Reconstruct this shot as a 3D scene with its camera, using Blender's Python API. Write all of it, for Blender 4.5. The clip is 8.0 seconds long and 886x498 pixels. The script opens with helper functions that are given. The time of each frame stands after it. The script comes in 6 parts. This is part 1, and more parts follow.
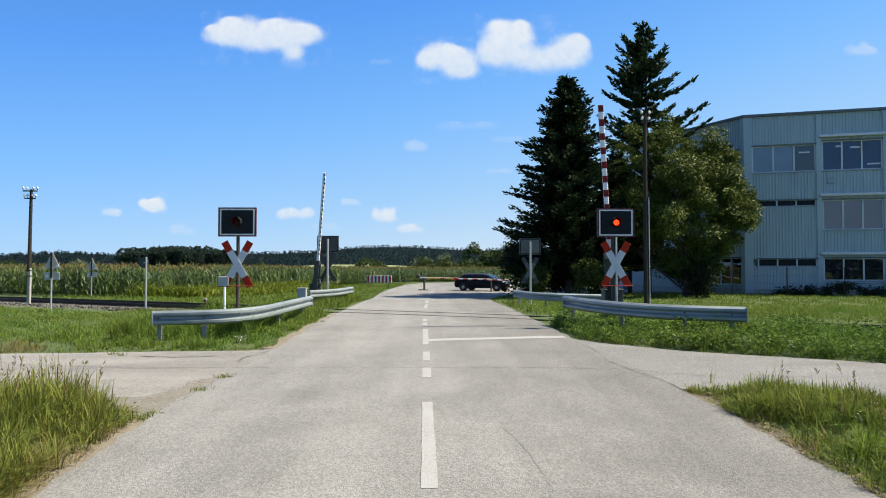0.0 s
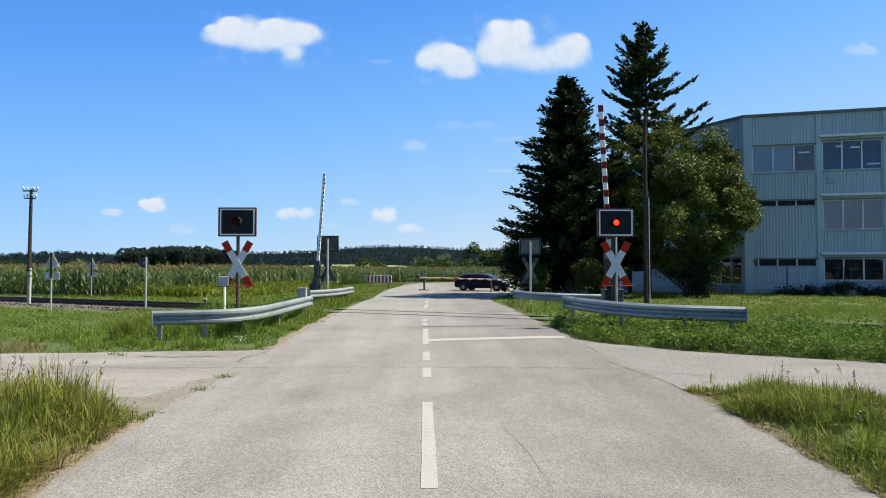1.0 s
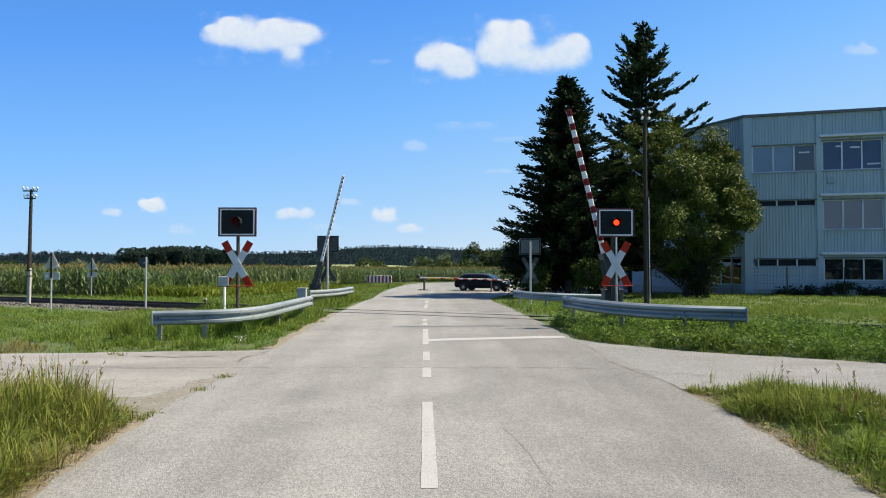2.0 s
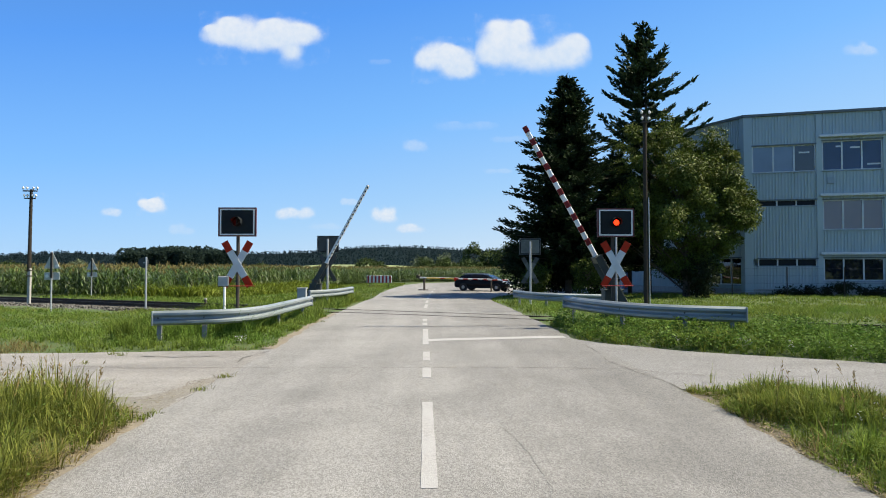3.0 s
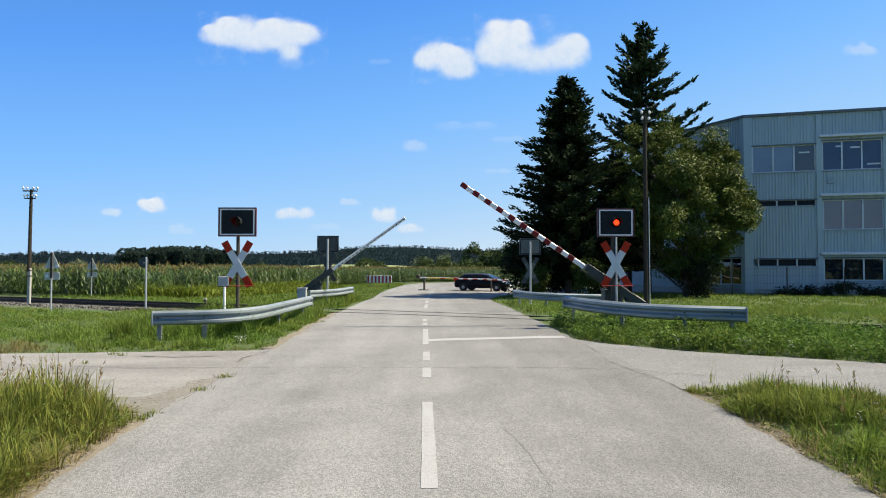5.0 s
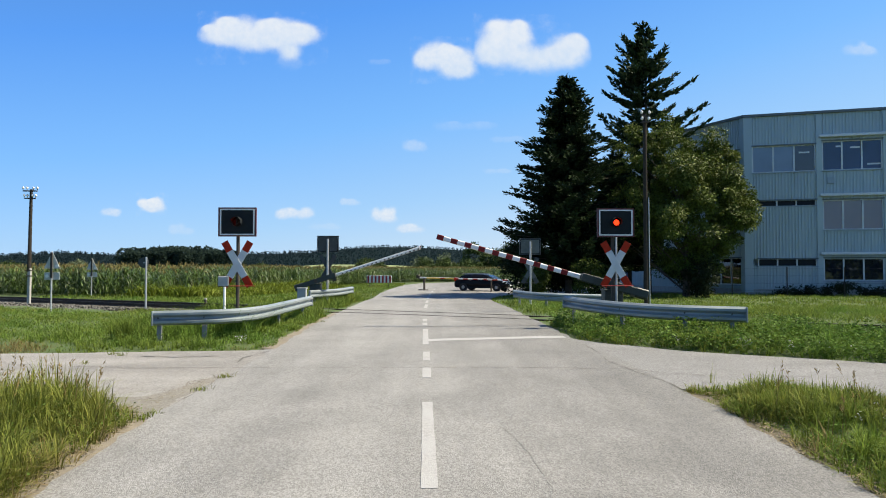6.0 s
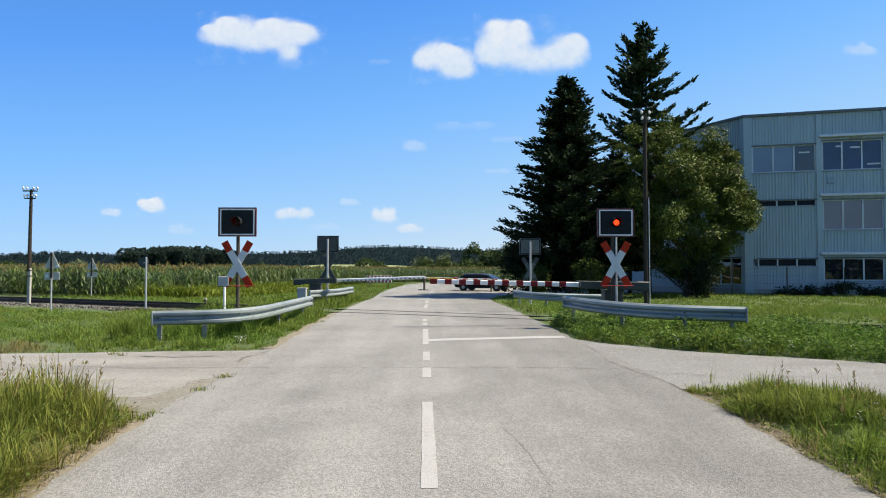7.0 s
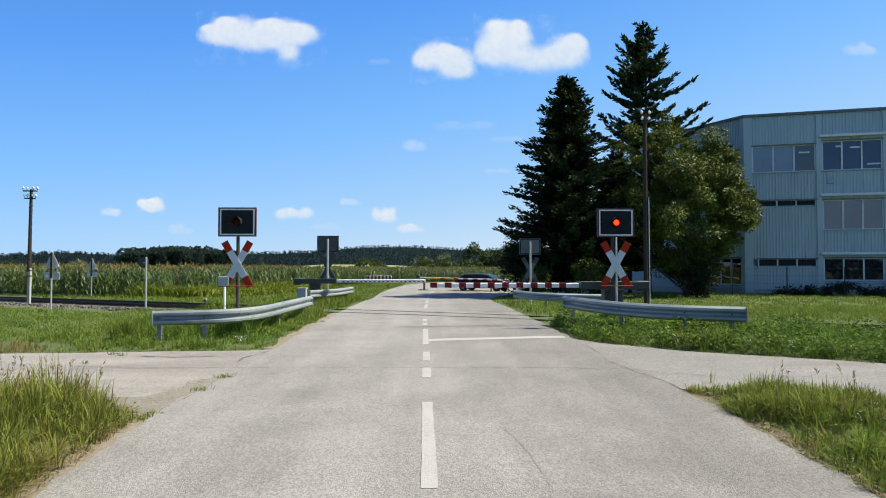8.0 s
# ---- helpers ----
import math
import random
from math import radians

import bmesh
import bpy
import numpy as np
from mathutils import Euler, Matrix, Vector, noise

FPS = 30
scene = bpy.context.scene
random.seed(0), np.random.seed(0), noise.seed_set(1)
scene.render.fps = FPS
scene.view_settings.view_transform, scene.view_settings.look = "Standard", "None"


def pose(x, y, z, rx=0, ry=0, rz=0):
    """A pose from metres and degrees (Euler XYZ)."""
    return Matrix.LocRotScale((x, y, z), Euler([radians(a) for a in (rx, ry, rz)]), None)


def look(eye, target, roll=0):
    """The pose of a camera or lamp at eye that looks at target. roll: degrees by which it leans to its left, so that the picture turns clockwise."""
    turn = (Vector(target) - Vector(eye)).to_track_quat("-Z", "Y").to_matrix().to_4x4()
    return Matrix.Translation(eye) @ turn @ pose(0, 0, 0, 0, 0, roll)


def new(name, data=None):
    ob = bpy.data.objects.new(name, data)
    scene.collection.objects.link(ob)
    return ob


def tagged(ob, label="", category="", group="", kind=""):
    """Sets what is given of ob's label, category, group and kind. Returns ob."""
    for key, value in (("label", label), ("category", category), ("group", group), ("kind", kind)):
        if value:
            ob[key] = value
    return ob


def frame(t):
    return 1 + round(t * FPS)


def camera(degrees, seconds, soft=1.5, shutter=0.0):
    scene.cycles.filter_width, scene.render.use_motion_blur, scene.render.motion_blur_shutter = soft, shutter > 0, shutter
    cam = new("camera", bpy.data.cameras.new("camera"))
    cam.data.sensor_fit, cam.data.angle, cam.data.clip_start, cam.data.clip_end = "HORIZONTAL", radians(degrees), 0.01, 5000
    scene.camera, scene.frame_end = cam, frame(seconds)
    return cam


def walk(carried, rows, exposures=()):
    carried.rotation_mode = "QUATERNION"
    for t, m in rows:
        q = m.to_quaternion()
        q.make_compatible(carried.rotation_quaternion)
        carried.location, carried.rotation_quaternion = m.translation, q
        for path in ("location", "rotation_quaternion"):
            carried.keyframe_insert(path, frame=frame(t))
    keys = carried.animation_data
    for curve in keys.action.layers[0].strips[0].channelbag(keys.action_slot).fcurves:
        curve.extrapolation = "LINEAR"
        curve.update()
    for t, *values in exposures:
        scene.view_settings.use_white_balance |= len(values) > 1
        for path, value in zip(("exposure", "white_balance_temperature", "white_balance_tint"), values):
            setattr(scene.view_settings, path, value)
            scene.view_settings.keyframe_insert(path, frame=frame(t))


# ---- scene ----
cam = camera(66.0, 8.0, soft=1.0)
EYE = (0.0, 0.0, 1.65)
AIM = (0.2734, 10.0, 1.948)
walk(cam, [(0.0, look(EYE, AIM)), (8.0, look(EYE, AIM))], exposures=[(0.0, 1.0), (8.0, 1.0)])

# ---- light ----
SUN_ELEV, SUN_AZ = 51.0, 89.0
world = bpy.data.worlds.new("sky")
scene.world = world
world.use_nodes = True
wn, wl = world.node_tree.nodes, world.node_tree.links
sky = wn.new("ShaderNodeTexSky")
sky.sky_type = "NISHITA"
sky.sun_disc = False
sky.sun_elevation, sky.sun_rotation = radians(SUN_ELEV), radians(SUN_AZ)
sky.altitude, sky.air_density, sky.dust_density, sky.ozone_density = 400, 1.0, 0.25, 1.3
# a clear deep summer blue, paler to the horizon, over the sky's own shading
wtc = wn.new("ShaderNodeTexCoord")
wsep = wn.new("ShaderNodeSeparateXYZ")
wl.new(wtc.outputs["Generated"], wsep.inputs[0])
ramp = wn.new("ShaderNodeValToRGB")
ramp.color_ramp.interpolation = "LINEAR"
while len(ramp.color_ramp.elements) < 6:
    ramp.color_ramp.elements.new(0.5)
for el, (p, c) in zip(ramp.color_ramp.elements, ((0.0, (0.53, 0.70, 0.90)), (0.10, (0.34, 0.605, 0.95)), (0.22, (0.190, 0.495, 1.0)),
                                                 (0.37, (0.089, 0.342, 0.939)), (0.62, (0.08, 0.185, 0.42)), (1.0, (0.055, 0.115, 0.25)))):
    el.position, el.color = p, (*c, 1)
# brighter towards the sun's side
wside = wn.new("ShaderNodeMath")
wside.operation = "MULTIPLY_ADD"
wside.inputs[1].default_value = -0.17
wl.new(wsep.outputs[0], wside.inputs[0])
wl.new(wsep.outputs[2], wside.inputs[2])
wl.new(wside.outputs[0], ramp.inputs[0])
wmul = wn.new("ShaderNodeVectorMath")
wmul.operation = "SCALE"
wmul.inputs[3].default_value = 7.84
wl.new(ramp.outputs[0], wmul.inputs[0])
wmix = wn.new("ShaderNodeMix")
wmix.data_type = "RGBA"
wmix.inputs[0].default_value = 0.85
wl.new(sky.outputs[0], wmix.inputs[6])
wl.new(wmul.outputs[0], wmix.inputs[7])
wl.new(wmix.outputs[2], wn["Background"].inputs["Color"])
wn["Background"].inputs["Strength"].default_value = 0.067

sun = new("sun", bpy.data.lights.new("sun", "SUN"))
sun.data.energy, sun.data.angle, sun.data.color = 5.0, radians(0.53), (1.0, 0.90, 0.70)
SUN_DIR = Vector((math.sin(radians(SUN_AZ)) * math.cos(radians(SUN_ELEV)),
                  math.cos(radians(SUN_AZ)) * math.cos(radians(SUN_ELEV)), math.sin(radians(SUN_ELEV))))
sun.matrix_world = look(SUN_DIR * 60, (0, 0, 0))


# ---- materials ----
def mat(name, c1, c2=None, scale=4.0, rough=0.6, metal=0.0, bump=0.0, bscale=60.0, c3=None, scale3=0.4,
        island=0.0, trans=0.0, spec=0.5, coat=0.0, obrand=0.0):
    """A surface with two scales of variation, relief, and a random shift per piece or per island."""
    m = bpy.data.materials.new(name)
    m.use_nodes = True
    n, l = m.node_tree.nodes, m.node_tree.links
    b = n["Principled BSDF"]
    tc = n.new("ShaderNodeTexCoord")
    b.inputs["Roughness"].default_value = rough
    b.inputs["Metallic"].default_value = metal
    b.inputs["Specular IOR Level"].default_value = spec
    b.inputs["Coat Weight"].default_value = coat

    def rgb(c):
        return (c[0], c[1], c[2], 1.0)

    def nz(s, detail=5.0):
        t = n.new("ShaderNodeTexNoise")
        t.inputs["Scale"].default_value, t.inputs["Detail"].default_value = s, detail
        l.new(tc.outputs["Object"], t.inputs["Vector"])
        r = n.new("ShaderNodeMapRange")
        r.inputs["From Min"].default_value, r.inputs["From Max"].default_value = 0.32, 0.68
        l.new(t.outputs["Fac"], r.inputs["Value"])
        return r.outputs[0]

    def mixc(f, a, bb):
        x = n.new("ShaderNodeMix")
        x.data_type = "RGBA"
        for k, v in ((0, f), (6, a), (7, bb)):
            if isinstance(v, (tuple, float)):
                x.inputs[k].default_value = v
            else:
                l.new(v, x.inputs[k])
        return x.outputs[2]
    col = mixc(nz(scale), rgb(c1), rgb(c2 or [0.8 * v for v in c1]))
    if c3:
        col = mixc(nz(scale3, 3.0), col, rgb(c3))
    if island or obrand:
        g = n.new("ShaderNodeNewGeometry") if island else n.new("ShaderNodeObjectInfo")
        r = n.new("ShaderNodeMapRange")
        a = island or obrand
        r.inputs["To Min"].default_value, r.inputs["To Max"].default_value = 1 - a, 1 + a
        l.new(g.outputs["Random Per Island" if island else "Random"], r.inputs["Value"])
        h = n.new("ShaderNodeHueSaturation")
        l.new(r.outputs[0], h.inputs["Value"])
        l.new(col, h.inputs["Color"])
        col = h.outputs[0]
    l.new(col, b.inputs["Base Color"])
    if bump:
        t = n.new("ShaderNodeTexNoise")
        t.inputs["Scale"].default_value, t.inputs["Detail"].default_value = bscale, 6.0
        l.new(tc.outputs["Object"], t.inputs["Vector"])
        bp = n.new("ShaderNodeBump")
        bp.inputs["Strength"].default_value, bp.inputs["Distance"].default_value = bump, 0.02
        l.new(t.outputs["Fac"], bp.inputs["Height"])
        l.new(bp.outputs[0], b.inputs["Normal"])
    if trans:
        t = n.new("ShaderNodeBsdfTranslucent")
        l.new(col, t.inputs["Color"])
        x = n.new("ShaderNodeMixShader")
        x.inputs[0].default_value = trans
        l.new(b.outputs[0], x.inputs[1])
        l.new(t.outputs[0], x.inputs[2])
        l.new(x.outputs[0], n["Material Output"].inputs["Surface"])
    return m


def asphalt_mat(name, c1, c2, c3, cs, lanes=0.0):
    """Worn road surface: pale stones in a binder, broad stains and lanes of wear."""
    m = mat(name, c1, c2, 0.9, 0.85, bump=0.5, bscale=110.0, c3=c3, scale3=0.25)
    n, l = m.node_tree.nodes, m.node_tree.links
    b = n["Principled BSDF"]
    tc = n.new("ShaderNodeTexCoord")
    src = b.inputs["Base Color"].links[0].from_socket
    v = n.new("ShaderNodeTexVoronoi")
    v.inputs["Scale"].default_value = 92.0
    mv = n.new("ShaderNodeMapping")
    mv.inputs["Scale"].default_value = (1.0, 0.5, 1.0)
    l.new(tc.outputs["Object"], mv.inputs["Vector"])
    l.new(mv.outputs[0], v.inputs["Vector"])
    r = n.new("ShaderNodeMapRange")
    r.inputs["To Min"].default_value, r.inputs["To Max"].default_value = 0.66, 1.32
    sp = n.new("ShaderNodeSeparateColor")
    l.new(v.outputs["Color"], sp.inputs[0])
    l.new(sp.outputs[0], r.inputs["Value"])
    h = n.new("ShaderNodeHueSaturation")
    l.new(r.outputs[0], h.inputs["Value"])
    l.new(src, h.inputs["Color"])
    # streaks of wear along the way
    mp = n.new("ShaderNodeMapping")
    mp.inputs["Scale"].default_value = cs
    l.new(tc.outputs["Object"], mp.inputs["Vector"])
    t = n.new("ShaderNodeTexNoise")
    t.inputs["Scale"].default_value, t.inputs["Detail"].default_value = 1.0, 4.0
    l.new(mp.outputs[0], t.inputs["Vector"])
    r2 = n.new("ShaderNodeMapRange")
    r2.inputs["From Min"].default_value, r2.inputs["From Max"].default_value = 0.3, 0.7
    r2.inputs["To Min"].default_value, r2.inputs["To Max"].default_value = 0.86, 1.1
    l.new(t.outputs["Fac"], r2.inputs["Value"])
    h2 = n.new("ShaderNodeHueSaturation")
    l.new(r2.outputs[0], h2.inputs["Value"])
    l.new(h.outputs[0], h2.inputs["Color"])
    # broad darker stains, broken up by a finer grain
    t3 = n.new("ShaderNodeTexNoise")
    t3.inputs["Scale"].default_value, t3.inputs["Detail"].default_value, t3.inputs["Roughness"].default_value = 0.55, 7.0, 0.62
    t3.inputs["Distortion"].default_value = 0.8
    l.new(tc.outputs["Object"], t3.inputs["Vector"])
    r3 = n.new("ShaderNodeMapRange")
    r3.inputs["From Min"].default_value, r3.inputs["From Max"].default_value = 0.42, 0.72
    r3.inputs["To Min"].default_value, r3.inputs["To Max"].default_value = 1.04, 0.84
    l.new(t3.outputs["Fac"], r3.inputs["Value"])
    h3 = n.new("ShaderNodeHueSaturation")
    l.new(r3.outputs[0], h3.inputs["Value"])
    l.new(h2.outputs[0], h3.inputs["Color"])
    out = h3.outputs[0]
    if lanes:
        # the tone darkens unevenly from the middle towards the east side
        sx = n.new("ShaderNodeSeparateXYZ")
        l.new(tc.outputs["Object"], sx.inputs[0])
        wob = n.new("ShaderNodeMath")
        wob.operation = "MULTIPLY_ADD"
        wob.inputs[1].default_value = 1.6
        l.new(t3.outputs["Fac"], wob.inputs[0])
        l.new(sx.outputs[0], wob.inputs[2])
        r4 = n.new("ShaderNodeMapRange")
        r4.interpolation_type = "SMOOTHSTEP"
        r4.inputs["From Min"].default_value, r4.inputs["From Max"].default_value = 0.6, 3.6
        r4.inputs["To Min"].default_value, r4.inputs["To Max"].default_value = 1.03, 1.0 - lanes
        l.new(wob.outputs[0], r4.inputs["Value"])
        h4 = n.new("ShaderNodeHueSaturation")
        l.new(r4.outputs[0], h4.inputs["Value"])
        l.new(out, h4.inputs["Color"])
        out = h4.outputs[0]
    l.new(out, b.inputs["Base Color"])
    return m


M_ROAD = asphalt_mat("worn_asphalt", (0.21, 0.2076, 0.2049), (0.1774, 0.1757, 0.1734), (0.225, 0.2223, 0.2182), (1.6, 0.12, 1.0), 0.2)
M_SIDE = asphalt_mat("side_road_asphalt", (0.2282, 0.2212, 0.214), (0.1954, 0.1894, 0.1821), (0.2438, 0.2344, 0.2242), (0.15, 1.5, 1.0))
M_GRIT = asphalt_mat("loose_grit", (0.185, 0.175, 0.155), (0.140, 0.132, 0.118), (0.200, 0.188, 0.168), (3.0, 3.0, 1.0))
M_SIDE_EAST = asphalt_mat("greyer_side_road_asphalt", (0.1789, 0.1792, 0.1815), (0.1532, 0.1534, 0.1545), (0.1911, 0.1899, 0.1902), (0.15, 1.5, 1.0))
M_CRACK = mat("crack_tar", (0.075, 0.072, 0.068), (0.12, 0.115, 0.105), 8.0, 0.9, bump=0.3)
M_SEAM = mat("old_seam_filler", (0.150, 0.148, 0.142), (0.180, 0.176, 0.168), 14.0, 0.9)
M_PAINT = mat("road_paint", (0.3708, 0.3681, 0.368), (0.2384, 0.233, 0.2258), 28.0, 0.75, bump=0.4, bscale=120.0, c3=(0.3311, 0.331, 0.3351), scale3=1.2)
M_SOIL = mat("verge_soil", (0.052, 0.085, 0.020), (0.068, 0.095, 0.026), 0.8, 0.95, bump=0.6, bscale=14.0, c3=(0.055, 0.085, 0.018), scale3=0.12)
M_SAND = mat("sandy_edge", (0.2251, 0.1953, 0.149), (0.1656, 0.1424, 0.1092), 6.0, 0.95, bump=0.7, bscale=40.0)
M_DEBRIS = mat("trodden_earth_and_straw", (0.1324, 0.1092, 0.07284), (0.07284, 0.0596, 0.03973), 7.0, 0.95, bump=0.9, bscale=35.0, c3=(0.1722, 0.1457, 0.09933), scale3=1.2)
M_CHIPS = mat("pale_chips", (0.1987, 0.1788, 0.144), (0.1291, 0.1142, 0.0894), 6.0, 0.9, island=0.5)
M_BALLAST = mat("ballast_stone", (0.135, 0.130, 0.120), (0.100, 0.096, 0.088), 5.0, 0.9, bump=0.3, island=0.4)
M_RAIL = mat("rusty_rail", (0.055, 0.035, 0.025), (0.035, 0.024, 0.018), 9.0, 0.7, 0.3, bump=0.2)
M_RAILTOP = mat("rail_head", (0.085, 0.08, 0.075), (0.06, 0.055, 0.05), 9.0, 0.6, 0.5)
M_SLEEPER = mat("sleeper_wood", (0.10, 0.085, 0.07), (0.07, 0.06, 0.05), 7.0, 0.9, bump=0.5, bscale=25.0, obrand=0.15)
M_GALV = mat("galvanised_steel", (0.2515, 0.2958, 0.3106), (0.1775, 0.2182, 0.233), 3.0, 0.5, 0.42, bump=0.08, bscale=30.0, c3=(0.2958, 0.3254, 0.3439), scale3=0.9)
M_RAILPOST = mat("dull_rail_post_steel", (0.238, 0.252, 0.266), (0.168, 0.182, 0.196), 6.0, 0.6, 0.4, bump=0.08)
M_POSTST = mat("post_steel", (0.42, 0.44, 0.46), (0.33, 0.35, 0.37), 6.0, 0.5, 0.5, bump=0.08)
M_DARKPOST = mat("dark_post_steel", (0.055, 0.048, 0.042), (0.08, 0.07, 0.06), 6.0, 0.7, 0.1, bump=0.1, spec=0.15)
M_WHITE = mat("white_enamel", (0.70, 0.72, 0.72), (0.62, 0.64, 0.64), 7.0, 0.4, bump=0.03)
# the white enamel again, darkened for the shade on the cross boards
M_WHITE_SHADED = mat("white_toned_for_shade", (0.55, 0.58, 0.59), (0.48, 0.51, 0.52), 7.0, 0.5, bump=0.03)
M_RED = mat("red_reflective", (0.39, 0.0273, 0.0078), (0.312, 0.02184, 0.00624), 9.0, 0.6, bump=0.03, spec=0.15)
M_BAND = mat("barrier_red", (0.17, 0.014, 0.014), (0.13, 0.011, 0.012), 9.0, 0.55, bump=0.03, spec=0.2)
M_DEEPRED = mat("deep_red_paint", (0.30, 0.022, 0.018), (0.24, 0.018, 0.014), 9.0, 0.45, bump=0.05)
M_RIM = mat("dark_red_rim", (0.10, 0.014, 0.012), (0.075, 0.012, 0.010), 9.0, 0.45, bump=0.05)
M_BLACK = mat("matt_black_paint", (0.010, 0.014, 0.016), (0.015, 0.019, 0.021), 6.0, 0.7, bump=0.05, spec=0.15)
M_HOUS = mat("grey_green_housing", (0.034, 0.04352, 0.03808), (0.02448, 0.03128, 0.02788), 4.0, 0.55, bump=0.08, bscale=20.0)
M_SIGNBACK = mat("sign_back_grey", (0.468, 0.4745, 0.4615), (0.377, 0.3835, 0.3705), 6.0, 0.65, 0.1, bump=0.05)
M_PALEBACK = mat("paler_sign_back", (0.13, 0.145, 0.14), (0.095, 0.11, 0.105), 6.0, 0.7, bump=0.06, spec=0.2)
M_DARKBACK = mat("dark_sign_back", (0.035, 0.04, 0.04), (0.05, 0.055, 0.055), 6.0, 0.6, bump=0.06)
M_WOODPOLE = mat("creosoted_pole", (0.050, 0.043, 0.036), (0.032, 0.028, 0.024), 12.0, 0.85, bump=0.6, bscale=18.0, spec=0.08)
M_CONC = mat("pale_concrete", (0.3642, 0.3576, 0.3377), (0.2914, 0.2847, 0.2715), 5.0, 0.85, bump=0.4, bscale=35.0)
M_PORC = mat("porcelain", (0.8, 0.8, 0.8), (0.7, 0.71, 0.72), 4.0, 0.2)
M_CLAD = mat("blue_grey_cladding", (0.345, 0.415, 0.44), (0.315, 0.38, 0.40), 0.8, 0.45, 0.1, bump=0.04, bscale=8.0, c3=(0.375, 0.445, 0.47), scale3=0.25)
M_CLADTRIM = mat("cladding_trim", (0.30, 0.36, 0.42), (0.26, 0.32, 0.38), 2.0, 0.5, 0.1, bump=0.04)
M_FRAME = mat("window_frame_white", (0.66, 0.68, 0.70), (0.58, 0.60, 0.62), 4.0, 0.5)
M_PANE = mat("dark_window_glass", (0.010, 0.014, 0.022), (0.008, 0.012, 0.018), 1.0, 0.02, spec=0.9)
M_PANEBLIND = mat("window_with_blind", (0.15, 0.20, 0.28), (0.12, 0.165, 0.235), 0.8, 0.08, spec=0.8)
# mauve and blue of the next two panes stand for mirrored surroundings and sky
M_PANEROSE = mat("pane_mauve_reflection", (0.1188, 0.1188, 0.1548), (0.0936, 0.0972, 0.1296), 0.8, 0.08, spec=0.8, c3=(0.144, 0.126, 0.1512), scale3=0.5)
M_PANEBLUE = mat("pane_sky_reflection", (0.028, 0.060, 0.140), (0.022, 0.046, 0.105), 0.8, 0.05, spec=0.5)
M_GAP = mat("unlit_strip_glass", (0.012, 0.014, 0.018), (0.018, 0.02, 0.024), 1.0, 0.4, spec=0.12)
M_ROOF = mat("dark_roof_edge", (0.13, 0.15, 0.17), (0.10, 0.115, 0.13), 3.0, 0.6)
M_BARK = mat("conifer_bark", (0.09, 0.065, 0.05), (0.06, 0.045, 0.035), 9.0, 0.95, bump=0.8, bscale=12.0)
M_SPRUCE = mat("spruce_needles", (0.01485, 0.027, 0.0135), (0.0243, 0.03915, 0.0162), 0.9, 0.6, island=0.4, trans=0.08, spec=0.06)
M_FIR = mat("fir_needles", (0.020, 0.038, 0.020), (0.034, 0.055, 0.024), 0.9, 0.6, island=0.4, trans=0.12, spec=0.08)
M_LEAF = mat("broad_leaves", (0.058, 0.086, 0.015), (0.105, 0.130, 0.024), 0.8, 0.55, island=0.55, trans=0.14, spec=0.15)
M_BUSH = mat("bush_leaves", (0.04768, 0.06953, 0.01324), (0.06622, 0.08609, 0.01656), 0.8, 0.6, island=0.5, trans=0.3, spec=0.15)
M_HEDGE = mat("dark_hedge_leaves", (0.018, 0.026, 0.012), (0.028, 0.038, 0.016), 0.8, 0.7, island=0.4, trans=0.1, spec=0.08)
M_GRASS = mat("verge_grass", (0.108, 0.1755, 0.027), (0.153, 0.2025, 0.0324), 3.0, 0.6, island=0.5, trans=0.34, c3=(0.18, 0.1665, 0.0414), scale3=0.6, spec=0.08)
M_VERGE = mat("short_verge_grass", (0.092, 0.180, 0.030), (0.132, 0.205, 0.036), 1.6, 0.6, island=0.45, trans=0.36, c3=(0.160, 0.190, 0.036), scale3=0.3, spec=0.08)
M_LIME = mat("young_field_plants", (0.1126, 0.1556, 0.01656), (0.1457, 0.1788, 0.02318), 0.4, 0.6, island=0.5, trans=0.35, spec=0.12)
M_DRY = mat("dry_grass", (0.2384, 0.192, 0.08278), (0.1722, 0.1391, 0.05629), 0.9, 0.8, island=0.4, trans=0.3, spec=0.08)
M_WEED = mat("weed_leaves", (0.075, 0.145, 0.024), (0.115, 0.175, 0.032), 1.5, 0.65, island=0.5, trans=0.32, spec=0.12)
M_STRAW = mat("bleached_straw", (0.30, 0.25, 0.165), (0.16, 0.125, 0.075), 6.0, 0.85, island=0.55, spec=0.1)
M_SEED = mat("ripe_seed_heads", (0.26, 0.20, 0.085), (0.19, 0.14, 0.06), 2.0, 0.85, island=0.45, trans=0.3, spec=0.08)
M_FLOWER = mat("white_petals", (0.4966, 0.5033, 0.49), (0.4503, 0.4569, 0.4371), 9.0, 0.7, trans=0.2)
M_CORN = mat("maize_leaves", (0.038, 0.078, 0.016), (0.075, 0.115, 0.026), 0.25, 0.38, island=0.6, trans=0.22, c3=(0.07, 0.105, 0.022), scale3=0.05, spec=0.45)
M_TASSEL = mat("maize_tassels", (0.2196, 0.183, 0.08049), (0.1756, 0.1499, 0.0622), 0.5, 0.8, island=0.4, trans=0.2, spec=0.08)
# bluish haze of distance is mixed into these three woodland colours
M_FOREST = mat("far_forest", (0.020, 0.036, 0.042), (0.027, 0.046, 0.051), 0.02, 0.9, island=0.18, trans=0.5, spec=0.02)
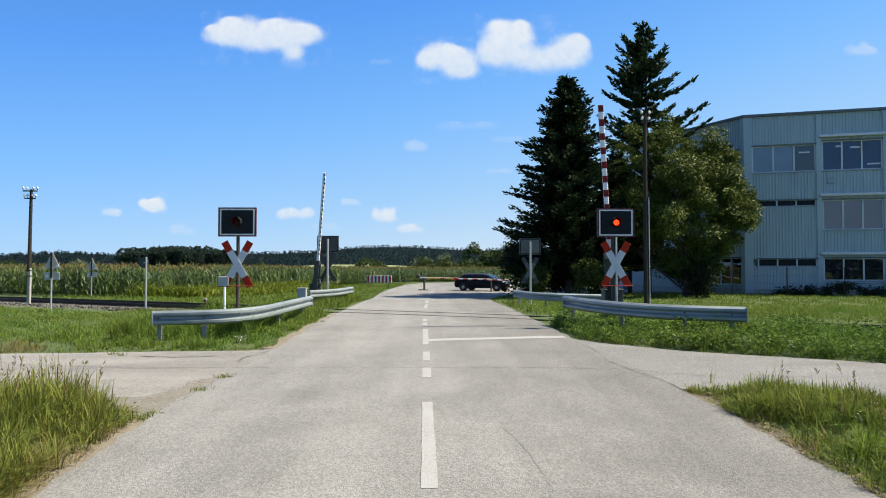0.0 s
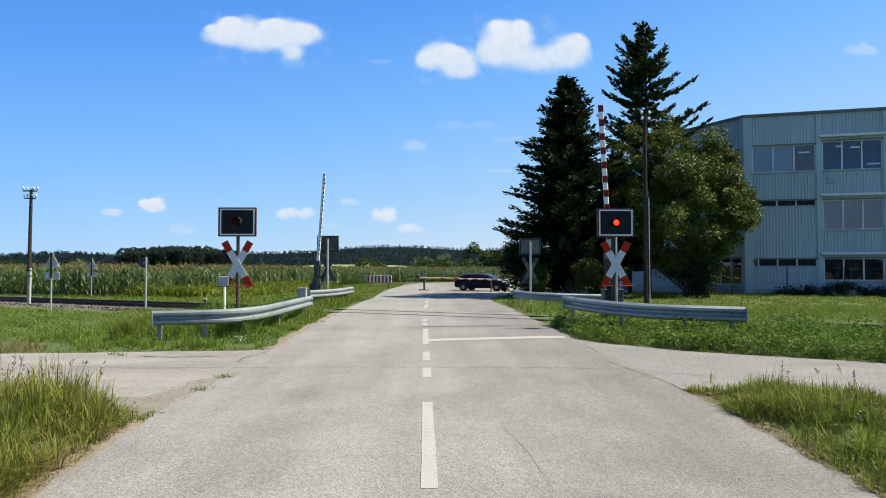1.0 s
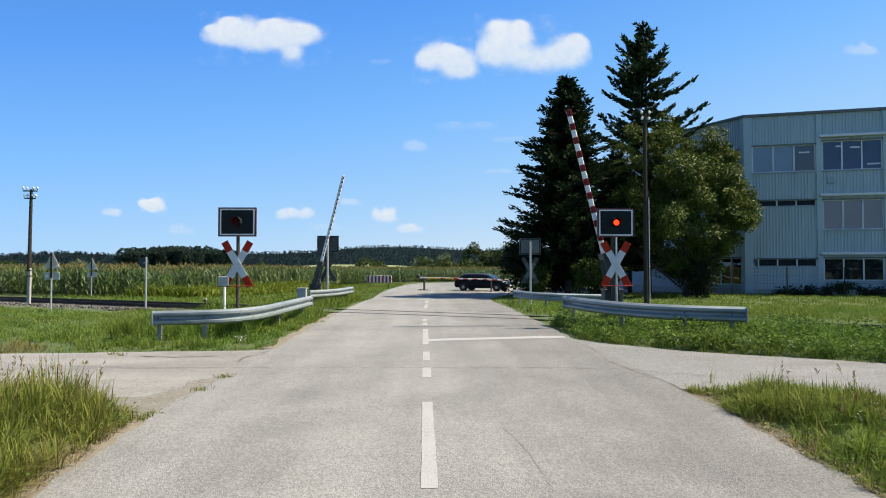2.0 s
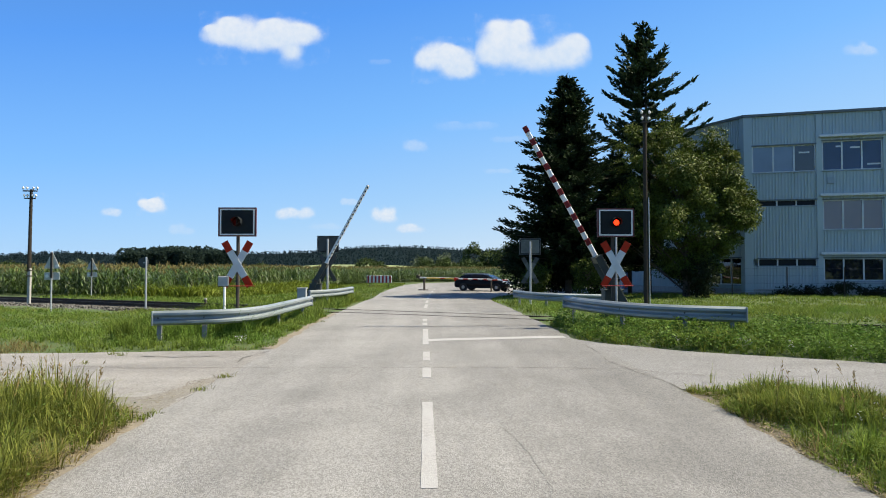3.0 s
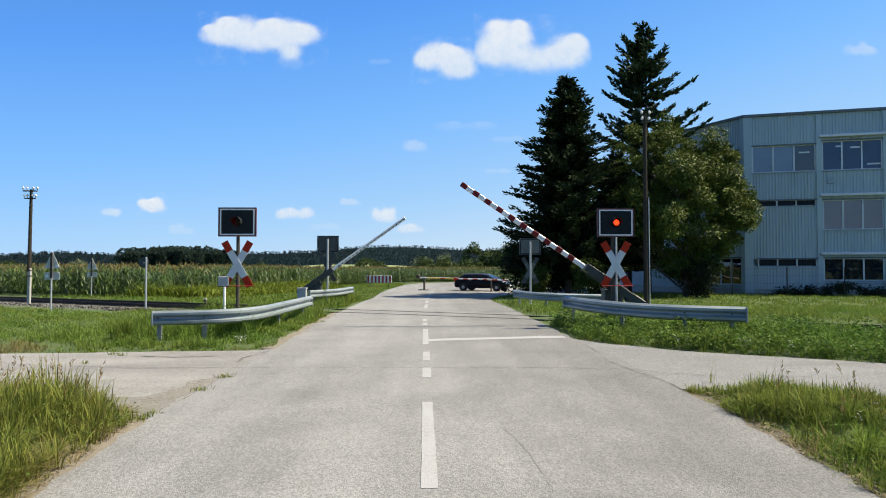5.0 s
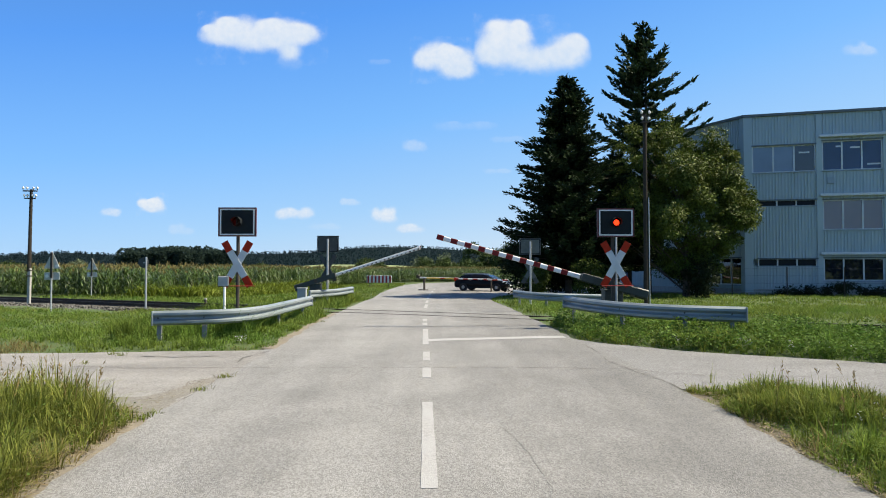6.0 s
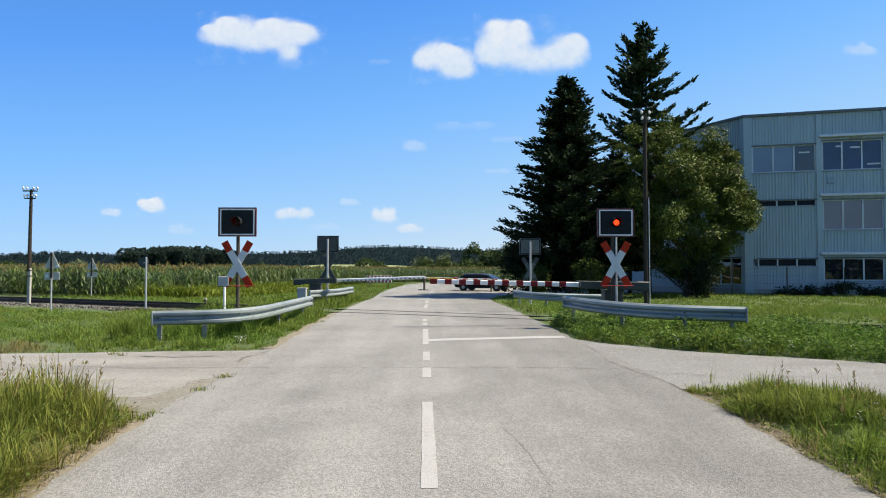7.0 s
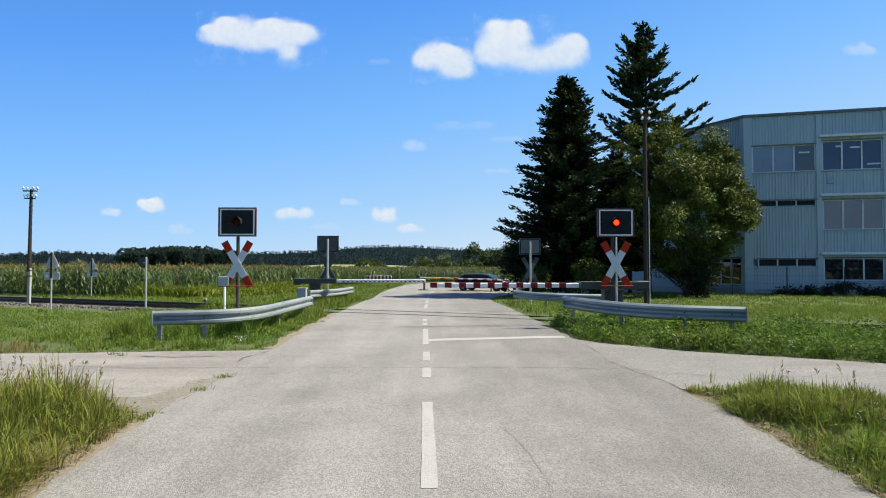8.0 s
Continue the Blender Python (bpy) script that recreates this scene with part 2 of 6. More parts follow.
# hill colour also holds the shade between its trees
M_HILL = mat("hazy_canopy_shade", (0.0085, 0.016, 0.019), (0.012, 0.021, 0.025), 0.35, 0.9, bump=0.6, bscale=0.5, c3=(0.010, 0.018, 0.021), scale3=0.05, spec=0.02)
M_FORESTN = mat("hazy_nearer_forest", (0.030, 0.050, 0.043), (0.040, 0.062, 0.052), 0.02, 0.9, island=0.25, trans=0.45, spec=0.02)
M_GROVE = mat("grove_leaves", (0.042, 0.066, 0.020), (0.060, 0.084, 0.026), 0.05, 0.7, island=0.5, trans=0.15, spec=0.08)
M_WILLOW = mat("willow_leaves", (0.11, 0.14, 0.085), (0.14, 0.165, 0.10), 0.05, 0.7, island=0.35, trans=0.2, spec=0.08)
M_CARPAINT = mat("dark_blue_car_paint", (0.004, 0.0045, 0.007), (0.005, 0.006, 0.009), 2.0, 0.3, spec=0.12)
M_CARGLASS = mat("car_glass", (0.006, 0.008, 0.010), (0.006, 0.008, 0.010), 1.0, 0.05, spec=0.4)
M_TYRE = mat("tyre_rubber", (0.012, 0.012, 0.012), (0.018, 0.018, 0.018), 9.0, 0.85)
M_ALLOY = mat("alloy", (0.34, 0.34, 0.34), (0.26, 0.26, 0.26), 6.0, 0.4, 0.6)
M_YELLOW = mat("yellow_paint", (0.62, 0.42, 0.03), (0.52, 0.35, 0.025), 9.0, 0.5)
M_TAIL = mat("tail_lamp_plastic", (0.30, 0.012, 0.010), (0.24, 0.01, 0.008), 5.0, 0.15)
M_LAMPGL = mat("headlamp_plastic", (0.6, 0.62, 0.64), (0.5, 0.52, 0.55), 5.0, 0.1)
M_CONTAIN = mat("pale_container", (0.315, 0.3375, 0.36), (0.27, 0.2925, 0.315), 2.0, 0.5, bump=0.05)
M_BLUEPAINT = mat("blue_sheet_metal", (0.07, 0.14, 0.26), (0.06, 0.12, 0.22), 2.0, 0.45)


def glow_mat(name, colour, strength):
    m = bpy.data.materials.new(name)
    m.use_nodes = True
    b = m.node_tree.nodes["Principled BSDF"]
    b.inputs["Base Color"].default_value = (*colour, 1)
    b.inputs["Emission Color"].default_value = (*colour, 1)
    b.inputs["Emission Strength"].default_value = strength
    return m


def lens_mat(name, colour):
    """Tinted clear lens: lets its colour through and shines at the surface."""
    m = bpy.data.materials.new(name)
    m.use_nodes = True
    n, l = m.node_tree.nodes, m.node_tree.links
    t = n.new("ShaderNodeBsdfTransparent")
    t.inputs[0].default_value = (*colour, 1)
    b = n["Principled BSDF"]
    b.inputs["Base Color"].default_value = (0.16, 0.012, 0.006, 1)
    b.inputs["Roughness"].default_value = 0.15
    x = n.new("ShaderNodeMixShader")
    x.inputs[0].default_value = 0.75
    l.new(b.outputs[0], x.inputs[1])
    l.new(t.outputs[0], x.inputs[2])
    l.new(x.outputs[0], n["Material Output"].inputs["Surface"])
    return m


M_GLOW = glow_mat("lit_red_signal", (1.0, 0.045, 0.010), 2.1)
M_LENS = lens_mat("red_signal_lens", (1.0, 0.75, 0.65))


# ---- mesh tools ----
def link_bm(name, bm, material, smooth=False):
    me = bpy.data.meshes.new(name)
    bm.normal_update()
    bm.to_mesh(me)
    bm.free()
    me.materials.append(material)
    if smooth:
        me.shade_smooth()
    return new(name, me)


def part(name, bm, material, parent, label="", smooth=False):
    ob = link_bm(name, bm, material, smooth)
    ob.parent = parent
    if label:
        ob["label"] = label
    return ob


def thing(name, label, category, m=None, group="", kind=""):
    ob = new(name)
    ob.matrix_basis = m or Matrix.Identity(4)
    return tagged(ob, label, category, group, kind)


def np_mesh(name, verts, quads, material, tris=None):
    """A mesh straight from arrays of corners, four-sided and three-sided faces."""
    me = bpy.data.meshes.new(name)
    verts = np.asarray(verts, dtype=np.float32).reshape(-1, 3)
    quads = np.asarray(quads, dtype=np.int32).reshape(-1, 4)
    tris = np.zeros((0, 3), np.int32) if tris is None else np.asarray(tris, dtype=np.int32).reshape(-1, 3)
    me.vertices.add(len(verts))
    me.vertices.foreach_set("co", verts.ravel())
    loops = np.concatenate([quads.ravel(), tris.ravel()])
    me.loops.add(len(loops))
    me.loops.foreach_set("vertex_index", loops)
    starts = np.concatenate([np.arange(len(quads)) * 4, len(quads) * 4 + np.arange(len(tris)) * 3])
    me.polygons.add(len(starts))
    me.polygons.foreach_set("loop_start", starts.astype(np.int32))
    me.update(calc_edges=True)
    me.validate()
    me.materials.append(material)
    return new(name, me)


def box(bm, c, s, rot=None, bev=0.0):
    r = bmesh.ops.create_cube(bm, size=1.0, matrix=Matrix.Diagonal((*s, 1)))
    if bev:
        eds = list({e for v in r["verts"] for e in v.link_edges})
        r2 = bmesh.ops.bevel(bm, geom=eds, offset=bev, segments=1, affect="EDGES")
        vs = list({v for f in r2["faces"] for v in f.verts})
    else:
        vs = r["verts"]
    m = Matrix.Translation(c)
    if rot is not None:
        m = m @ (rot if isinstance(rot, Matrix) else pose(0, 0, 0, *rot))
    bmesh.ops.transform(bm, matrix=m, verts=vs)
    return bm


def boxed(c, s, rot=None, bev=0.0):
    return box(bmesh.new(), c, s, rot, bev)


def rod(bm, a, b, r0, r1=None, seg=10):
    a, b = Vector(a), Vector(b)
    d = b - a
    m = Matrix.Translation((a + b) / 2) @ d.to_track_quat("Z", "Y").to_matrix().to_4x4()
    bmesh.ops.create_cone(bm, cap_ends=True, segments=seg, radius1=r0, radius2=r0 if r1 is None else r1, depth=d.length, matrix=m)
    return bm


def rodded(a, b, r0, r1=None, seg=10):
    return rod(bmesh.new(), a, b, r0, r1, seg)


def prism(bm, outline, z0, z1):
    """A slab from a plan outline."""
    lo = [bm.verts.new((x, y, z0)) for x, y in outline]
    hi = [bm.verts.new((x, y, z1)) for x, y in outline]
    n = len(outline)
    bm.faces.new(hi)
    bm.faces.new(lo[::-1])
    for i in range(n):
        bm.faces.new((lo[i], lo[(i + 1) % n], hi[(i + 1) % n], hi[i]))
    bmesh.ops.recalc_face_normals(bm, faces=bm.faces)
    return bm


def smooth_path(points, n=8):
    """A curve through plan points."""
    p = [np.array(q, float) for q in points]
    p = [2 * p[0] - p[1]] + p + [2 * p[-1] - p[-2]]
    out = []
    for i in range(1, len(p) - 2):
        for k in range(n):
            t = k / n
            out.append(0.5 * (2 * p[i] + (p[i + 1] - p[i - 1]) * t + (2 * p[i - 1] - 5 * p[i] + 4 * p[i + 1] - p[i + 2]) * t * t
                              + (3 * p[i] - p[i - 1] - 3 * p[i + 1] + p[i + 2]) * t ** 3))
    out.append(p[-2])
    return out


def inside(poly, x, y):
    r = np.zeros(x.shape, bool)
    n = len(poly)
    for i in range(n):
        (x0, y0), (x1, y1) = poly[i], poly[(i + 1) % n]
        if y0 == y1:
            continue
        c = ((y0 > y) != (y1 > y)) & (x < (x1 - x0) * (y - y0) / (y1 - y0) + x0)
        r ^= c
    return r


def edge_dist(poly, x, y):
    d = np.full(x.shape, 1e9)
    n = len(poly)
    for i in range(n):
        (x0, y0), (x1, y1) = poly[i], poly[(i + 1) % n]
        ex, ey = x1 - x0, y1 - y0
        t = np.clip(((x - x0) * ex + (y - y0) * ey) / (ex * ex + ey * ey + 1e-9), 0, 1)
        d = np.minimum(d, np.hypot(x - x0 - t * ex, y - y0 - t * ey))
    return d


# ---- plan ----
ROAD_L = [(-2.75, -8), (-2.81, 5.05), (-3.03, 7.3), (-3.098, 8.995), (-2.976, 13.52), (-2.96, 16.31), (-2.933, 25.29), (-2.85, 31.12),
          (-3.05, 48), (-2.87, 57.1), (-2.12, 71.3), (-0.4, 81.4), (3.5, 87), (12, 92), (30, 97), (70, 102)]
ROAD_R = [(70, 95), (30, 90), (14, 84), (8, 76), (5, 66), (4.2, 60), (3.9, 45), (3.277, 28.06), (3.194, 14.76), (3.447, 8.811), (3.445, 7.48), (3.387, 6.077), (3.30, 5.2), (3.24, 4), (3.2, -8)]
MAIN = ROAD_L + ROAD_R
SIDE_L = [(-2.85, 7.6), (-3.78, 8.53), (-5, 9.4), (-8, 10), (-14, 10.4), (-40, 10.6), (-40, 13.9), (-14, 13.8), (-8.283, 13.61),
          (-5.545, 13.58), (-3.448, 13.51), (-2.7, 13.83)]
SIDE_R = [(3.19, 9.086), (4.789, 8.812), (6.71, 7.668), (8.653, 6.346), (30, -9), (34, -4), (10.99, 8.425), (7.407, 10.8), (6.293, 11.58), (4.712, 12.6), (3.57, 13.92), (2.969, 14.93)]
YARD = [(3.3, 37), (4.6, 42), (8, 47.5), (14, 49), (70, 50), (70, 66), (14, 62), (7, 61), (3.3, 63)]
PAVED = [MAIN, SIDE_L, SIDE_R, YARD]


def rail_y(x):
    """The railway's middle line in plan."""
    return 22.85 - 0.57 * x


def hump(x, y):
    """How far the ground is raised along the railway."""
    t = np.clip((14.0 - np.abs(y - rail_y(x)) * 0.869) / 9.5, 0, 1)
    return 0.17 * t * t * (3 - 2 * t) * (1 - 0.6 * np.clip((-x - 5.0) / 4.0, 0, 1))


def drape(ob):
    """Cuts a flat slab into a grid and lays it over the raised ground."""
    bm = bmesh.new()
    bm.from_mesh(ob.data)
    bmesh.ops.triangulate(bm, faces=bm.faces)
    for axis, step in ((0, 1.0), (1, 0.6)):
        lo, hi = min(v.co[axis] for v in bm.verts), max(v.co[axis] for v in bm.verts)
        for k in range(int(max(lo, (-16, 4)[axis]) / step) - 1, int(min(hi, (20, 40)[axis]) / step) + 2):
            co, no = [0, 0, 0], [0, 0, 0]
            co[axis], no[axis] = k * step, 1
            bmesh.ops.bisect_plane(bm, geom=bm.verts[:] + bm.edges[:] + bm.faces[:], plane_co=co, plane_no=no, dist=1e-5)
    for v in bm.verts:
        v.co.z += float(hump(np.float64(v.co.x), np.float64(v.co.y)))
    bm.to_mesh(ob.data)
    bm.free()
    return ob


def paved_dist(x, y):
    """Metres outside the paved ground, negative within it."""
    best = np.full(x.shape, 1e9)
    for p in PAVED:
        d = edge_dist(p, x, y)
        best = np.minimum(best, np.where(inside(p, x, y), -d, d))
    return best


def height(x, y):
    """The ground's height: just under the road's edge, a little up on the verges."""
    d = paved_dist(x, y)
    up = np.clip(d / 2.0, 0, 1)
    bumps = 0.035 * np.sin(1.3 * x + 0.6 * y) * np.sin(0.9 * y - 0.4 * x) + 0.02 * np.sin(3.1 * x) * np.sin(2.7 * y + 1.0)
    right = np.where((x > 3) & (y < 24), 0.12 - 0.08 * np.clip((x - 7.5) / 2, 0, 1), 0.0) + np.where((x < -3) & (y < 9.5), 0.10, 0.0)
    r = np.abs(y - rail_y(x)) * 0.869
    track = np.clip((r - 2.2) / 2.6, 0, 1)
    z = -0.03 + up * (0.03 + right * track + bumps)
    bed = np.where((x > 9.5) & (y < rail_y(x)), 4.4, 2.6)
    z = z - np.where((d > 0.5) & ((x < -4.5) | (x > 9.5)), 0.2 * np.clip((bed - r) / 0.8, 0, 1), 0.0)
    return hump(x, y) + np.where(d < 0.0, -0.045, np.where(d < 0.35, -0.035, z))


xs = np.concatenate([[-4000, -1800, -800, -400, -200, -110, -70], np.arange(-44, 48, 0.5), [55, 75, 110, 200, 400, 800, 1800, 4000]])
ys = np.concatenate([[-4000, -1500, -500, -150, -50, -20], np.arange(-8, 100, 0.5), [110, 140, 200, 300, 450, 700, 1200, 2200, 4500]])
gx, gy = np.meshgrid(xs, ys)
gz = height(gx, gy)
nx, ny = len(xs), len(ys)
idx = np.arange(nx * ny).reshape(ny, nx)
ground = np_mesh("ground", np.stack([gx, gy, gz], -1), np.stack([idx[:-1, :-1], idx[:-1, 1:], idx[1:, 1:], idx[1:, :-1]], -1), M_SOIL)
ground.data.shade_smooth()
tagged(ground, "grassy soil of verges and fields", "ground", kind="structure")


def slab(name, outline, z0, z1, material, label, kind="structure", category="road"):
    ob = drape(link_bm(name, prism(bmesh.new(), outline, z0, z1), material))
    return tagged(ob, label, category, kind=kind)


def ragged(outline, amp, step=0.35):
    """An outline with small unevenness along its length."""
    out = []
    n = len(outline)
    for i in range(n):
        a, b = np.array(outline[i], float), np.array(outline[(i + 1) % n], float)
        k = max(1, min(90, int(np.linalg.norm(b - a) / step)))
        nrm = np.array([-(b - a)[1], (b - a)[0]]) / (np.linalg.norm(b - a) + 1e-9)
        for j in range(k):
            q = a + (b - a) * j / k
            out.append(tuple(q + nrm * amp * (noise.noise((q[0] * 1.7, q[1] * 1.7, 0.3)) + 0.5 * noise.noise((q[0] * 6, q[1] * 6, 4.0)))))
    return out


slab("road", ragged(MAIN, 0.10, 0.2), -0.12, 0.0, M_ROAD, "worn pale grey asphalt road crossing the railway")
slab("side_road_west", ragged(SIDE_L, 0.10), -0.13, -0.006, M_SIDE, "pale worn asphalt farm track joining the road")
slab("side_road_east", ragged(SIDE_R, 0.10), -0.13, -0.006, M_SIDE_EAST, "pale worn asphalt farm track beside the verge")
slab("yard", YARD, -0.13, -0.008, M_SIDE, "pale paved yard entrance beside the trees", category="pavement")


# ---- road markings and cracks ----
def marking(name, outline, label):
    tagged(drape(link_bm(name, prism(bmesh.new(), outline, 0.0005, 0.0045), M_PAINT)), label, "road marking", group="road markings")


def dash(y0, y1, x=0.04, x1=None, w=0.065):
    x1 = x if x1 is None else x1
    marking("lane_dash", ragged([(x - w, y0), (x + w, y0), (x1 + w, y1), (x1 - w, y1)], 0.008, 0.10), "worn white centre-line dash on the road")


for y0, y1, x0, x1 in ((5.19, 8.469, 0.04, 0.0397), (10.19, 11.08, 0.039, 0.0386), (11.86, 12.86, 0.0381, 0.0376), (13.88, 16.97, 0.0278, 0.0269), (18.12, 18.93, 0.0179, 0.0179),
                       (19.46, 20.45, 0.0179, 0.0179), (26.19, 28.75, 0.0448, 0.0898), (30.67, 35.24, 0.11, 0.156), (37.92, 41, 0.19, 0.26), (43.5, 46.5, 0.33, 0.44),
                       (49, 52, 0.52, 0.64), (54.5, 57.5, 0.75, 0.95), (-1, 1.8, 0.04, 0.04)):
    dash(y0, y1, x0, x1)
marking("stop_line", ragged([(0.06, 14.42), (3.08, 14.78), (3.08, 15.18), (0.06, 14.80)], 0.012, 0.2), "white stop line before the level crossing")


def crack(points, w=0.02, jit=0.045, seed=1, name="road_crack", material=None):
    rnd = random.Random(seed)
    pts = []
    for (x0, y0), (x1, y1) in zip(points[:-1], points[1:]):
        k = max(2, int(math.hypot(x1 - x0, y1 - y0) / 0.12))
        for j in range(k):
            pts.append((x0 + (x1 - x0) * j / k + rnd.uniform(-jit, jit) * 0.5, y0 + (y1 - y0) * j / k + rnd.uniform(-jit, jit) * 0.5))
    pts.append(points[-1])
    bm = bmesh.new()
    rows = []
    for i, (x, y) in enumerate(pts):
        a, b = pts[max(0, i - 1)], pts[min(len(pts) - 1, i + 1)]
        t = Vector((b[0] - a[0], b[1] - a[1])).normalized()
        ww = w * rnd.uniform(0.35, 1.3) * (0.3 if i in (0, len(pts) - 1) else 1)
        rows.append([bm.verts.new((x - t.y * ww, y + t.x * ww, z)) for z in (0.0034,)] + [bm.verts.new((x + t.y * ww, y - t.x * ww, 0.0034))])
    for a, b in zip(rows[:-1], rows[1:]):
        if rnd.random() > 0.16:
            bm.faces.new((a[0], a[1], b[1], b[0]))
    bmesh.ops.delete(bm, geom=[v for v in bm.verts if not v.link_faces], context="VERTS")
    ob = drape(link_bm(name, bm, material or M_CRACK))
    return tagged(ob, "dark irregular crack across the asphalt", "crack", group="cracks in the road", kind="structure")


for k, (pts, w) in enumerate((
        ([(-5.161, 11.49), (-2.794, 11.39), (-0.9311, 11.18), (1.346, 10.98), (3.091, 10.67)], 0.012),
        ([(3.179, 13.62), (3.181, 12.35), (3.086, 11.41), (3.222, 10.42), (3.401, 9.581), (3.434, 8.898)], 0.011),
        ([(3.118, 10.68), (3.978, 10.04), (4.71, 9.985), (6, 9.563)], 0.008),
                ([(-2.963, 13.38), (-3.298, 12.51), (-3.224, 11.92)], 0.018), ([(-5.287, 12.92), (-4.491, 12.69), (-3.884, 12.77)], 0.025),
        ([(-7.476, 12.16), (-5.56, 11.67), (-3.947, 11.45)], 0.014),
        # next two dark lines are drawn where the barrier boom's shadow falls
        ([(0, 17.67), (1.345, 17.94), (2.87, 18.3)], 0.028), ([(1.704, 17.58), (2.96, 17.94)], 0.05),
        ([(-3.076, 10.32), (-3.044, 9.381), (-3.06, 8.6)], 0.007))):
    crack(pts, w, seed=k)
# old seams and scuffs, paler and smoother than the open cracks
for k, (pts, w) in enumerate((
        ([(-0.9944, 10.82), (-1.162, 10.05), (-1.31, 9.327), (-1.416, 8.578)], 0.010), ([(1.852, 9.985), (1.632, 9.615), (1.389, 9.194), (1.201, 8.759)], 0.010),
        ([(0.8271, 9.926), (0.9754, 9.657), (1.095, 9.387)], 0.009), ([(0.7977, 7.379), (0.8997, 6.598), (0.95, 5.9), (0.96, 5.2), (0.90, 4.4)], 0.004))):
    crack(pts, w, 0.03, seed=60 + k, material=M_SEAM)

# sandy strips where the asphalt breaks off
for outline, stuff_ in (([(-2.6, -8), (-3.05, -8), (-3.08, 5), (-3.4, 7.2), (-3.95, 8.75), (-3.299, 8.898), (-2.85, 7.8), (-2.6, 5)], M_SAND),
                ([(3.1, -8), (3.62, -8), (3.62, 5), (3.575, 8.889), (3.186, 9.171)], M_DEBRIS),
                ([(-2.806, 13.6), (-3.285, 13.81), (-3.178, 17.25), (-3.139, 24.22), (-2.691, 24.22), (-2.741, 16.45)], M_SAND)):
    tagged(drape(link_bm("sandy_strip", prism(bmesh.new(), ragged(outline, 0.08, 0.2), -0.1, -0.012), stuff_)), "strip of sand and grit along the asphalt edge", "roadside grit",
           group="roadside grit", kind="structure")


# ---- railway ----
RDIR = Vector((1, -0.57, 0)).normalized()
RNRM = Vector((0.57, 1, 0)).normalized()


def rail_z(x):
    return 0.176 + 0.06 * min(1.0, max(0.0, (abs(x) - 4.5) / 3.0))


track = thing("railway_track", "rusty single railway track through the level crossing", "railway track", kind="structure")
for side in (-0.7175, 0.7175):
    prof = [(-0.062, -0.15), (0.062, -0.15), (0.062, -0.135), (0.012, -0.115), (0.012, -0.04), (0.035, -0.03), (0.035, 0.0), (-0.035, 0.0), (-0.035, -0.03), (-0.012, -0.04),
            (-0.012, -0.115), (-0.062, -0.135)]
    bm, bt = bmesh.new(), bmesh.new()
    prev, prevt = None, None
    for x in np.concatenate([np.arange(-90, -8, 4.0), np.arange(-8, 8.1, 0.8), np.arange(10, 70, 4.0)]):
        base = Vector((x, rail_y(x), rail_z(x))) + RNRM * side
        ring = [bm.verts.new(base + RNRM * a + Vector((0, 0, b))) for a, b in prof]
        top = [bt.verts.new(base + RNRM * a + Vector((0, 0, b))) for a, b in ((-0.03, -0.004), (-0.03, 0.003), (0.03, 0.003), (0.03, -0.004))]
        if prev:
            for i in range(len(ring)):
                bm.faces.new((prev[i], ring[i], ring[(i + 1) % len(ring)], prev[(i + 1) % len(ring)]))
            for i in range(4):
                bt.faces.new((prevt[i], top[i], top[(i + 1) % 4], prevt[(i + 1) % 4]))
        prev, prevt = ring, top
    for b in (bm, bt):
        bmesh.ops.recalc_face_normals(b, faces=b.faces)
    r = part("rail", bm, M_RAIL, track)
    part("rail_head", bt, M_RAILTOP, r, "polished steel running surface")
    # groove beside the rail in the road
    bm = bmesh.new()
    for off, wd in ((-0.075 if side > 0 else 0.075, 0.035), (0.05 if side > 0 else -0.05, 0.014)):
        for x0, x1 in ((-3.2, 3.6),):
            q = [Vector((x0, rail_y(x0), 0.1736)), Vector((x1, rail_y(x1), 0.1736))]
            vs = [bm.verts.new(p + RNRM * (side + off + s * wd)) for p, s in ((q[0], -1), (q[1], -1), (q[1], 1), (q[0], 1))]
            bm.faces.new(vs)
    part("flange_groove", bm, M_CRACK, r, "dark groove beside the rail")
sl_me = None
for k in range(-110, 90):
    c = Vector((0, rail_y(0), 0)) + RDIR * (k * 0.63)
    if abs(c.x) < 4.6:
        continue
    if sl_me is None:
        ob = part("sleeper", boxed((0, 0, 0), (0.26, 2.6, 0.16), bev=0.015), M_SLEEPER, track)
        sl_me = ob.data
    else:
        ob = new("sleeper", sl_me)
        ob.parent = track
    ob.matrix_basis = Matrix.Translation((c.x, c.y, rail_z(c.x) - 0.23)) @ pose(0, 0, 0, 0, 0, -29.7)

# ballast: loose stones along the track
rs = np.random.RandomState(4)
nb = 10500
along = np.where(rs.rand(nb) < 0.75, rs.uniform(-34, -4.4, nb), rs.uniform(4.6, 30, nb))
across = np.clip(rs.normal(0, 1.05, nb), -2.1, 2.1)
wide = (along < -11) & (rs.rand(nb) < 0.35)
across = np.where(along > 0, np.clip(across, -0.6, 0.6), across)
across = np.where(wide, rs.uniform(-3.8, -1.5, nb), across)
bx, by = along + 0.495 * across, rail_y(along) + 0.869 * across
bz = np.array([rail_z(v) for v in bx]) - 0.17 - 0.06 * np.clip(np.abs(across) - 1.2, 0, 1) + np.where(wide, 0.05, 0) + rs.uniform(-0.02, 0.02, nb)
oct_v = np.array([(1, 0, 0), (0, 1, 0), (-1, 0, 0), (0, -1, 0), (0, 0, 0.8), (0, 0, -0.8)])
